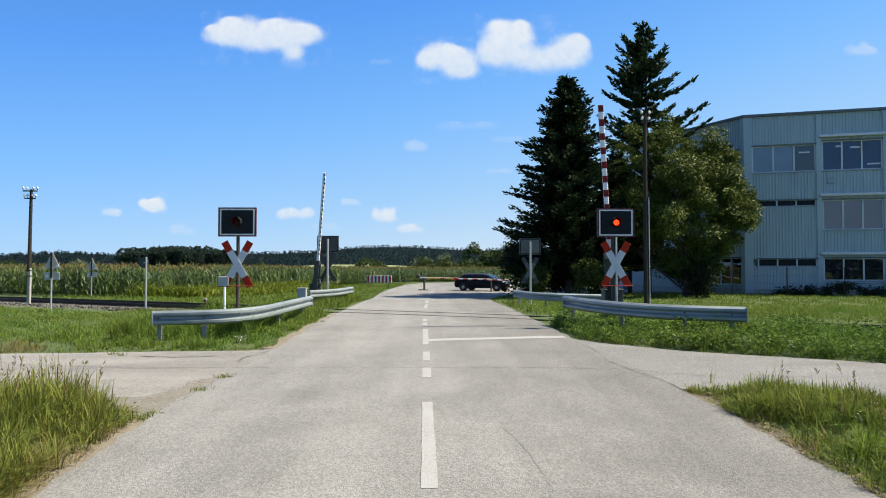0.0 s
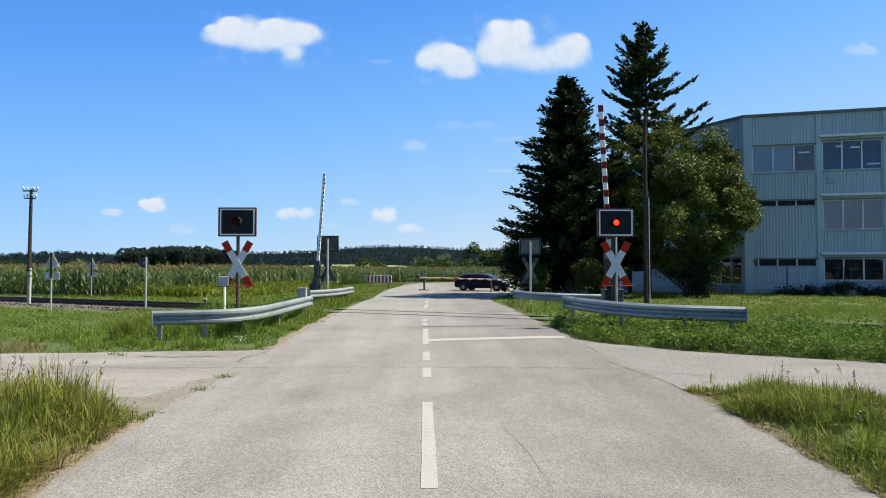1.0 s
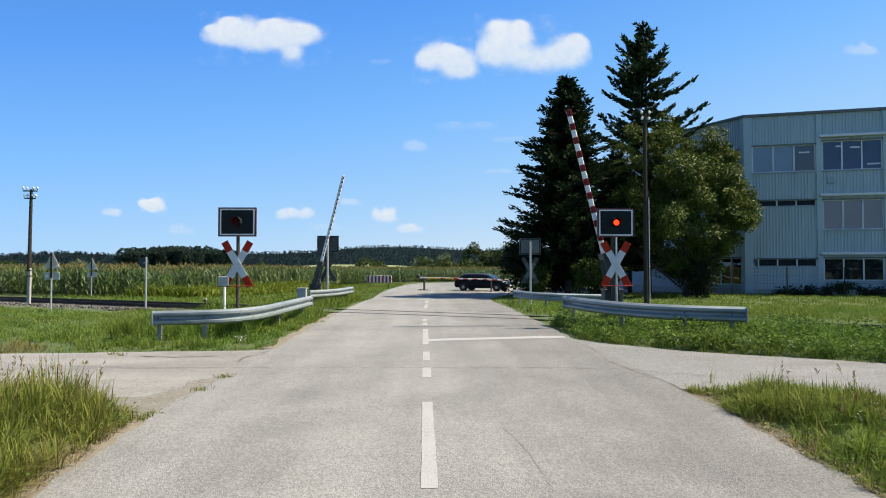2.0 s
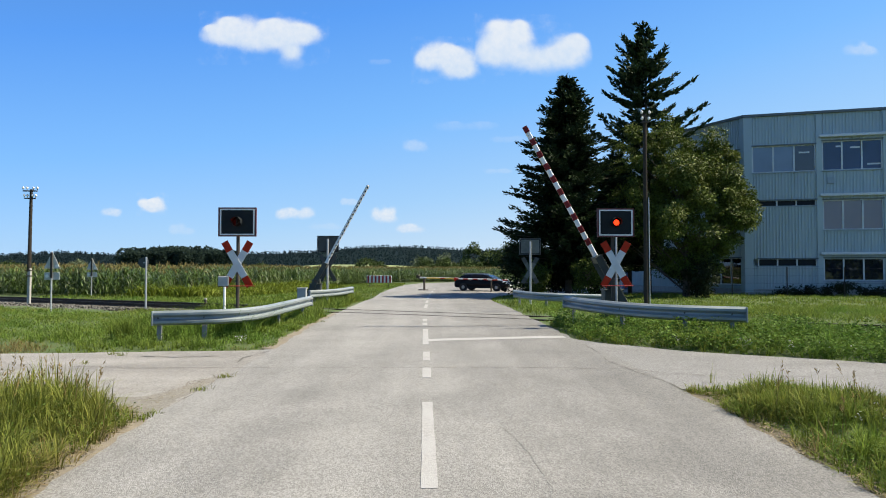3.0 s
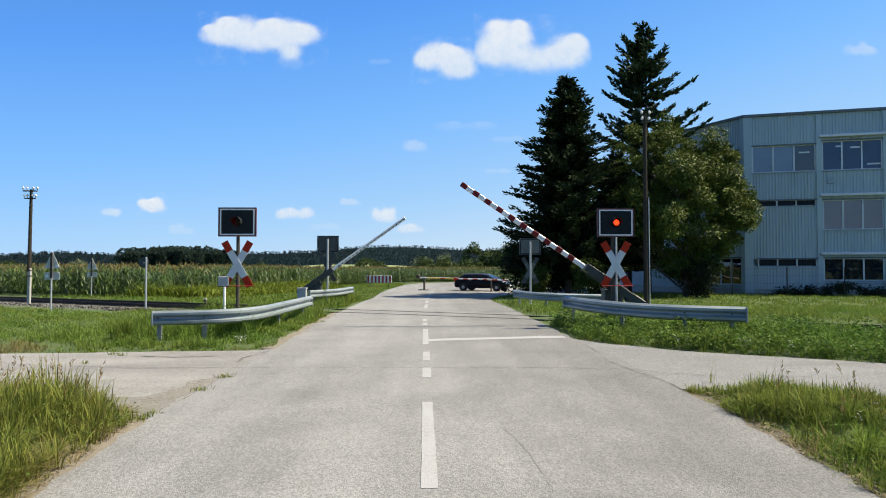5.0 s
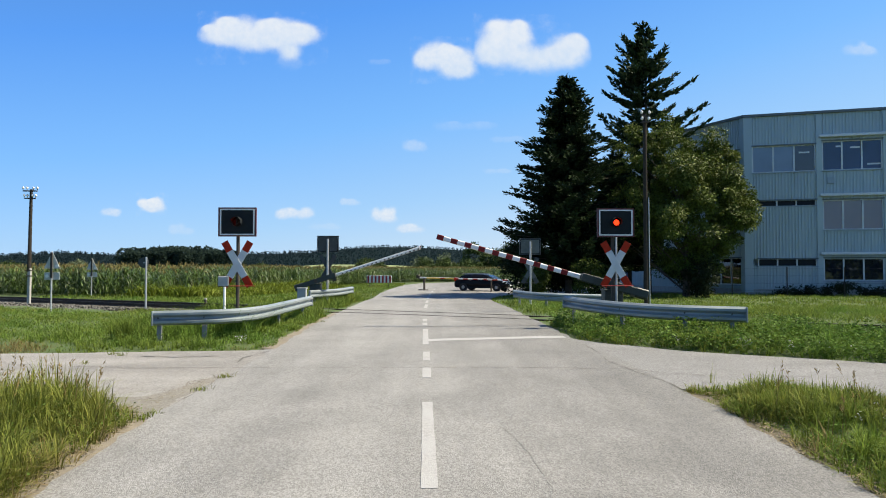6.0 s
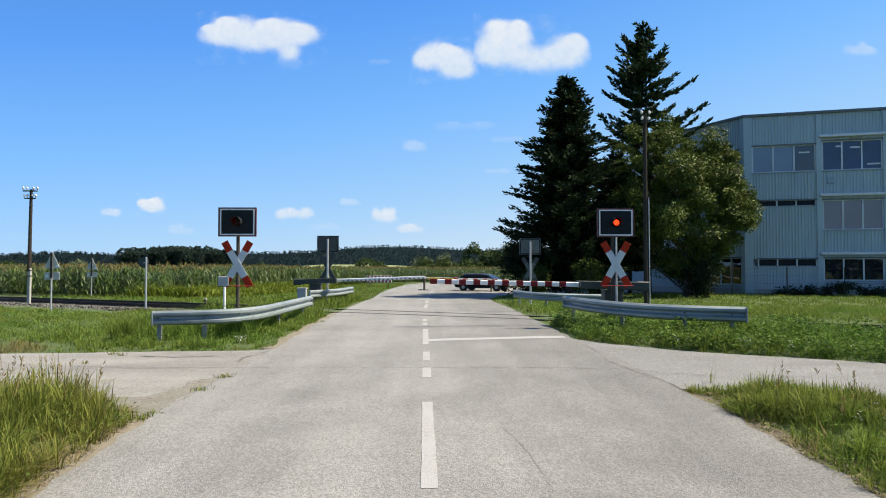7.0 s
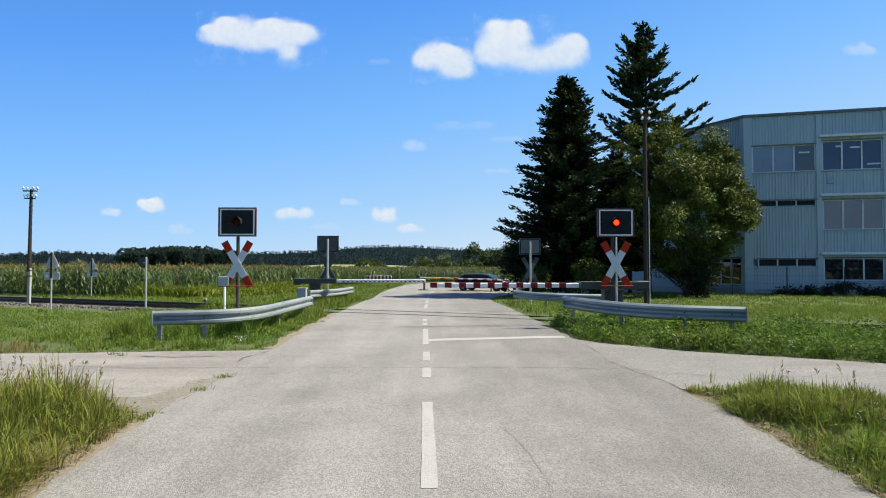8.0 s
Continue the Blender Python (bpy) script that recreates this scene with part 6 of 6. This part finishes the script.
x, y = field_points(50000, (-70, 80, 38, 120), 301, 0.0, 4.0)
maize("maize_plants", "green maize plants at the field edge", x, y, 302)
x, y = field_points(20000, (-100, 90, 44, 150), 303, 4.0, 30.0)
maize("maize_plants", "green maize plants in the field", x, y, 304, leaf_w=0.14, k=6)
x, y = field_points(9000, (-170, 120, 60, 225), 305, 30.0, 400.0)
maize("maize_plants", "green maize plants far out in the field", x, y, 306, leaf_w=0.3, k=5)
tagged(link_bm("maize_floor", prism(bmesh.new(), [(-118, 95), (-60, 66), (-27, 46.5), (-20, 43.4), (-17, 44.5), (-15.5, 50), (-14, 60), (-10, 75), (-6, 88), (6, 96), (16, 102), (60, 110), (118, 114), (155, 225), (-195, 225)], -0.2, 1.05), M_CORN),
       "dense mass of maize leaves within the field", "crop", kind="stuff")


rs = np.random.RandomState(311)
x, y = rs.uniform(-17, -5, 26000), rs.uniform(39, 60, 26000)
d = edge_dist(FIELD, x, y)
k = ~inside(FIELD, x, y) & (d < 3.2) & (y > rail_y(x) + 3.2)
x, y, d = x[k], y[k], d[k]
blades("field_edge_plants", "bright yellow-green plants along the maize edge", x, y, rs.uniform(0.35, 1.0, len(x)) * (1.05 - 0.2 * d), rs.uniform(0.05, 0.10, len(x)), M_LIME, 312, 0.9, "crop")


# ---- distance: hills, forest, groves ----
def ridge(name, label, pts, depth, material, seed, rows=4, step=5.0, th=(6, 10), leafn=34, leaf=2.2, cone=0.5, base=0.0):
    """Woods on a long ridge. pts: x, y, height of the ground's crest."""
    rs = np.random.RandomState(seed)
    px, py, pz = (np.array([p[i] for p in pts], float) for i in range(3))
    cs = np.concatenate([[0], np.cumsum(np.hypot(np.diff(px), np.diff(py)))])
    n = int(cs[-1] / step)
    P, Dv, S = [], [], []
    for r in range(rows):
        f = (r + 0.5) / rows
        s = np.linspace(0, cs[-1], n) + rs.uniform(-step, step, n) * 0.6
        x, y, z = np.interp(s, cs, px), np.interp(s, cs, py), np.interp(s, cs, pz)
        y = y - depth * (1 - f) + rs.uniform(-0.3, 0.3, n) * depth / rows
        z = base + (z - base) * f
        h = rs.uniform(th[0], th[1], n)
        for i in range(n):
            u = rs.rand(leafn) ** 0.8
            a = rs.uniform(0, 6.28, leafn)
            rad = h[i] * 0.30 * ((1 - u) ** 0.7 if rs.rand() < cone else np.sqrt(np.clip(1 - (2 * u - 1) ** 2, 0.02, 1))) * rs.uniform(0.75, 1.1)
            q = np.stack([x[i] + rad * np.cos(a), y[i] + rad * np.sin(a), z[i] + h[i] * (0.08 + 0.9 * u)], -1)
            P.append(q)
            Dv.append(np.stack([np.cos(a), np.sin(a), rs.normal(0.3, 0.6, leafn)], -1))
            S.append(np.full(leafn, h[i] / 8.0))
    P, Dv, S = np.concatenate(P), np.concatenate(Dv), np.concatenate(S)
    v, q = leaf_arrays(P, Dv, leaf * S * rs.uniform(0.7, 1.3, len(P)), leaf * 0.75 * S, rs, face=Dv + np.array([0, 0, 0.7]))
    return tagged(np_mesh(name, v, q, material), label, "forest", kind="stuff")


def hill(name, label, pts, depth, material, base=-1.0):
    bm = bmesh.new()
    prev = None
    for x, y, z in pts:
        row = [bm.verts.new(p) for p in ((x, y - depth, base), (x, y - depth * 0.5, base + (z - base) * 0.55), (x, y, z), (x, y + depth, base))]
        if prev:
            for i in range(3):
                bm.faces.new((prev[i], row[i], row[i + 1], prev[i + 1]))
        prev = row
    bmesh.ops.recalc_face_normals(bm, faces=bm.faces)
    return tagged(link_bm(name, bm, material, True), label, "hill", kind="structure")


FAR = [(-900, 640, 8), (-520, 640, 10), (-398, 640, 11.5), (-329, 640, 15), (-292, 640, 13), (-266, 640, 11), (-186, 640, 13.5), (-133, 640, 14.5), (-101, 640, 15.5), (-69, 640, 19), (-38, 640, 20.5),
       (-6, 640, 20), (26, 640, 18), (52, 640, 17), (90, 640, 16), (200, 640, 15), (500, 640, 13), (900, 640, 9)]
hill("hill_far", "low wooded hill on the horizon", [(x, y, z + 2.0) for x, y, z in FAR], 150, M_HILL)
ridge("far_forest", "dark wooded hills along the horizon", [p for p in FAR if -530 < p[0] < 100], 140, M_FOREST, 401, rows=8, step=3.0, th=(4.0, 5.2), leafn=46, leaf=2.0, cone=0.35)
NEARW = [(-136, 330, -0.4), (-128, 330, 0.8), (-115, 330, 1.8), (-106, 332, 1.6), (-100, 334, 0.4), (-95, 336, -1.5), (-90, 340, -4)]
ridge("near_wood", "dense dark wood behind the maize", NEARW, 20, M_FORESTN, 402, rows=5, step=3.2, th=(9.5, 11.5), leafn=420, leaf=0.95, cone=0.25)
for k, (x, y, h, w, m) in enumerate(((-24, 285, 6.0, 5.0, M_GROVE), (-19.5, 290, 5.0, 3.5, M_GROVE), (2, 250, 5.5, 5.0, M_GROVE), (8, 245, 5.0, 4.0, M_GROVE), (9, 275, 7.5, 4.0, M_WILLOW), (-1, 300, 7, 5, M_WILLOW),
                                     (16.5, 230, 10.6, 3.2, M_GROVE), (22, 235, 9.8, 4.5, M_GROVE), (28, 230, 10.2, 4.5, M_GROVE), (34, 230, 9.2, 5.5, M_GROVE), (39, 235, 9, 5.0, M_GROVE), (46, 230, 9, 5, M_GROVE), (54, 235, 9, 6, M_GROVE), (14, 225, 4.0, 3.0, M_GROVE),
                                     (-150, 300, 5, 4, M_WILLOW), (-215, 330, 5, 8, M_GROVE), (-195, 325, 5, 5, M_GROVE), (-72, 300, 4, 4, M_GROVE), (-85, 310, 4, 3, M_GROVE))):
    broadleaf("grove_tree", "distant rounded tree beyond the maize" if m is M_GROVE else "distant pale willow beyond the maize", x, y, 0.3, h, w, w * 0.7, m, 500 + k, clumps=34, per=44, leaf=0.75,
              group="distant trees", cr=w * 0.36)
for k, x in enumerate((6, 15, 23, 30, 38, 47)):
    broadleaf("grove_tree", "rounded tree beyond the farm track, mirrored in window panes", x, -42 - 3 * (k % 2), 0.2, 5.0 + 0.6 * (k % 3), 5.0, 3.0, M_GROVE, 540 + k, clumps=30, per=40, leaf=0.8, group="distant trees", cr=1.8)
M_MEADOW = mat("pale_meadow", (0.17, 0.21, 0.08), (0.14, 0.18, 0.07), 0.05, 0.9, c3=(0.20, 0.23, 0.10), scale3=0.01)
hill("far_meadow", "pale meadow at the foot of the hill", [(-100, 420, 2.0), (-62, 420, 4.6), (-30, 420, 4.6), (-12, 420, 3.8), (10, 420, 2.0)], 60, M_MEADOW)


# ---- clouds: far off in the sky ----
def cloud_mat(seed, amount, soft, grain):
    m = bpy.data.materials.new("cloud")
    m.use_nodes = True
    n, l = m.node_tree.nodes, m.node_tree.links
    n.remove(n["Principled BSDF"])
    tc = n.new("ShaderNodeTexCoord")
    mp = n.new("ShaderNodeMapping")
    mp.inputs["Location"].default_value = (seed * 3.7, seed * 1.3, 0)
    mp.inputs["Scale"].default_value = (grain, grain, grain)
    l.new(tc.outputs["Object"], mp.inputs["Vector"])

    def math_(op, a, b=None):
        x = n.new("ShaderNodeMath")
        x.operation = op
        for k, v in enumerate((a, b)):
            if v is None:
                continue
            if isinstance(v, (int, float)):
                x.inputs[k].default_value = v
            else:
                l.new(v, x.inputs[k])
        return x.outputs[0]
    t = n.new("ShaderNodeTexNoise")
    t.inputs["Scale"].default_value, t.inputs["Detail"].default_value, t.inputs["Roughness"].default_value = 1.6, 8.0, 0.62
    l.new(mp.outputs[0], t.inputs["Vector"])
    # body of the cloud from overlapping puffs kept in the sheet's colours
    at_ = n.new("ShaderNodeAttribute")
    at_.attribute_name = "puff"
    dens = math_("ADD", math_("MULTIPLY", at_.outputs["Fac"], 1.3), math_("MULTIPLY", math_("SUBTRACT", t.outputs["Fac"], 0.5), 1.1))
    r = n.new("ShaderNodeMapRange")
    r.interpolation_type = "SMOOTHSTEP"
    r.inputs["From Min"].default_value, r.inputs["From Max"].default_value = -0.13, soft * (1.8 if grain < 0.02 else 3.2)
    r.inputs["To Max"].default_value = amount
    l.new(dens, r.inputs["Value"])
    # the sheet glows; paler top and bluish shaded underside are in its colour
    e = n.new("ShaderNodeEmission")
    c = n.new("ShaderNodeMix")
    c.data_type = "RGBA"
    c.inputs[6].default_value, c.inputs[7].default_value = (0.325, 0.385, 0.46, 1), (0.415, 0.438, 0.465, 1)
    sz = n.new("ShaderNodeSeparateXYZ")
    l.new(tc.outputs["Object"], sz.inputs[0])
    t2 = n.new("ShaderNodeTexNoise")
    t2.inputs["Scale"].default_value, t2.inputs["Detail"].default_value = 4.5, 5.0
    l.new(mp.outputs[0], t2.inputs["Vector"])
    r3 = n.new("ShaderNodeMapRange")
    r3.inputs["From Min"].default_value, r3.inputs["From Max"].default_value = -0.45, 0.35
    l.new(math_("ADD", math_("MULTIPLY", sz.outputs[2], grain * 0.5), math_("MULTIPLY", math_("SUBTRACT", t2.outputs["Fac"], 0.5), 1.1)), r3.inputs["Value"])
    l.new(r3.outputs[0], c.inputs[0])
    l.new(c.outputs[2], e.inputs["Color"])
    tr = n.new("ShaderNodeBsdfTransparent")
    x = n.new("ShaderNodeMixShader")
    l.new(r.outputs[0], x.inputs[0])
    l.new(tr.outputs[0], x.inputs[1])
    l.new(e.outputs[0], x.inputs[2])
    l.new(x.outputs[0], n["Material Output"].inputs["Surface"])
    return m


CLOUDS = []


def cloud(x, z, w, h, puffs, amount=1.0, soft=0.45, seed=1, drift=14.0, label="small white fair-weather cloud"):
    """A bulging sheet of vapour 3 km off, thick where its puffs are. puffs: centre and radii in the cloud's own unit box."""
    nx_, nz_ = 72, 44
    rc = np.random.RandomState(seed + 900)
    big = w > 250
    for k in range(3 if big else 5):
        if big:
            bx_, bz_, brx, brz = puffs[k % len(puffs)]
            a_ = rc.uniform(0.6, 2.5)
            puffs = puffs + [(bx_ + brx * 0.6 * math.cos(a_), bz_ + brz * 0.55 * math.sin(a_), brx * rc.uniform(0.35, 0.5), brz * rc.uniform(0.35, 0.5))]
        else:
            puffs = puffs + [(rc.uniform(-0.55, 0.55), rc.uniform(-0.15, 0.25), rc.uniform(0.28, 0.42), rc.uniform(0.3, 0.55))]
    gu, gv = np.meshgrid(np.linspace(-1, 1, nx_), np.linspace(-1, 1, nz_))
    p = np.ones_like(gu)
    for cx, cz, rx, rz in puffs:
        q = ((gu - cx) / rx) ** 2 + ((gv - cz) / rz) ** 2
        p = p * (1 - 0.9 * np.clip(1 - q / 1.3, 0, 1) ** 1.5)
    p = 1 - p
    edge = np.clip((1 - np.maximum(np.abs(gu), np.abs(gv))) * 6, 0, 1)
    p *= edge
    idx_ = np.arange(nx_ * nz_).reshape(nz_, nx_)
    v = np.stack([gu * w / 2, -p * h * 0.08, gv * h / 2], -1)
    ob = np_mesh("cloud", v, np.stack([idx_[:-1, :-1], idx_[:-1, 1:], idx_[1:, 1:], idx_[1:, :-1]], -1), cloud_mat(seed, amount, soft, 2.4 / h))
    at_ = ob.data.attributes.new("puff", "FLOAT", "POINT")
    at_.data.foreach_set("value", (p - 0.6 * (1 - edge) - 0.05).astype(np.float32).ravel())
    ob.matrix_basis = pose(x, 3000, z)
    tagged(ob, label, "cloud", group="clouds")
    CLOUDS.append((ob, x, z, drift))
    return ob


ONE = [(-0.1, -0.1, 0.6, 0.5), (0.3, -0.2, 0.5, 0.4)]
TWO = [(-0.35, 0.0, 0.45, 0.5), (0.3, -0.15, 0.55, 0.4)]
WISP = [(-0.4, 0, 0.5, 0.6), (0.35, 0.05, 0.6, 0.5)]
LARGE_CLOUDS = [(471, 68, 274, 116, [(-0.33, 0.22, 0.42, 0.52), (0.27, 0.18, 0.42, 0.5), (-0.58, 0.1, 0.28, 0.36), (0.02, -0.08, 0.6, 0.42), (0.52, 0.12, 0.28, 0.34), (0.36, -0.45, 0.17, 0.28)], 0.94, 0.6, 20),
                (796, 107, 158, 104, [(-0.25, 0.14, 0.5, 0.58), (0.28, -0.02, 0.46, 0.55), (0.25, -0.38, 0.5, 0.36), (-0.52, 0.0, 0.28, 0.42)], 0.94, 0.6, 17),
                (946, 80, 250, 134, [(-0.45, 0.1, 0.38, 0.66), (-0.24, 0.22, 0.28, 0.5), (0.05, -0.38, 0.75, 0.4), (0.5, -0.15, 0.36, 0.48), (0.62, 0.03, 0.2, 0.33), (-0.63, -0.23, 0.28, 0.45)], 0.96, 0.6, 10)]
SMALL_CLOUDS = [(735, 259, 66, 40, ONE, 0.5, 0.7, 6),
                (271, 362, 66, 50, ONE, 1, 0.6, 6),
                (197, 376, 48, 32, TWO, 0.95, 0.7, 5),
                (322, 407, 60, 40, TWO, 0.5, 0.8, 5),
                (524, 378, 86, 44, TWO, 1, 0.55, 5),
                (622, 357, 50, 28, ONE, 0.65, 0.7, 5),
                (679, 382, 66, 48, ONE, 1, 0.5, 0),
                (727, 404, 66, 36, TWO, 0.95, 0.6, 0),
                (1522, 89, 88, 48, TWO, 0.6, 0.7, 6)]
FAINT_CLOUDS = [(520, 112, 60, 40, [(0, 0, 0.9, 0.8)], 0.25, 0.8, 20),
                (826, 224, 140, 36, WISP, 0.3, 0.8, 10),
                (900, 247, 80, 24, WISP, 0.25, 0.8, 8),
                (882, 304, 64, 20, WISP, 0.35, 0.8, 8),
                (672, 110, 50, 22, WISP, 0.22, 0.8, 4),
                (575, 402, 70, 26, WISP, 0.3, 0.8, 3)]
for k, (cx, cy, cw, ch, puffs, amount, soft, drift) in enumerate(LARGE_CLOUDS + SMALL_CLOUDS + FAINT_CLOUDS):
    s = 3000 / 1207.0
    way = Vector(AIM) - Vector(EYE)
    right_ = Vector((way.y, -way.x, 0)).normalized()
    up_ = right_.cross(way.normalized())
    d = way.normalized() + right_ * ((cx - 784) / 1207.0) - up_ * ((cy - 441) / 1207.0)
    p = d * (3000 / d.y)
    cloud(p.x, p.z + 1.65, cw * s, ch * s, puffs, amount, soft, k + 1, drift)


# ---- what moves ----
TURN_E = [(0.0, 86.8), (1.25, 86.8), (1.5, 83.2), (1.7, 80.4), (2.8, 64.2), (3.0, 61.3), (3.5, 54.9), (4.0, 48.0), (4.5, 41.2), (4.7, 38.5), (5.8, 19.3), (6.0, 15.5), (6.5, 7.0), (6.8, 3.2), (7.0, 1.3), (7.25, 0.2), (7.6, 0.1), (8.0, 0.1)]
TURN_W = [(0.0, 86.0), (1.25, 86.0), (1.5, 82.5), (1.7, 79.8), (2.8, 64.4), (3.0, 61.9), (3.5, 55.9), (4.0, 49.7), (4.5, 43.1), (4.7, 40.4), (5.8, 21.3), (6.0, 17.9), (6.5, 8.9), (6.8, 4.3), (7.0, 2.0), (7.25, 0.5), (7.6, 0.2), (8.0, 0.2)]


def blink(bulb, on_first, off):
    """The lamp disc turns edge-on between flashes."""
    rows, on, t, n = [(0.0, 0 if on_first else off)], on_first, 0.45, 0
    while t < 7.99:
        rows.append((max(0.03, t - 0.035), 0 if on else off))
        on = not on
        rows.append((t + 0.035, 0 if on else off))
        n += 1
        t = 0.45 + 0.4965 * n
    rows.append((8.0, 0 if on else off))
    walk(bulb, [(t, pose(0, -0.143, 2.83, 0, 0, a)) for t, a in rows])


def motions():
    walk(arm_e, [(t, pose(0, 0, 1.23, 0, a, 0)) for t, a in TURN_E])
    walk(arm_w, [(t, pose(0, 0, 1.23, 0, a, 0)) for t, a in TURN_W])
    blink(bulb_e, True, 86)
    blink(bulb_w, False, -86)
    blink(bulb_fw, True, 80)
    blink(bulb_fe, False, 80)
    for ob, x, z, d in CLOUDS:
        walk(ob, [(0.0, pose(x, 3000, z)), (8.0, pose(x - d, 3000, z))])


motions()
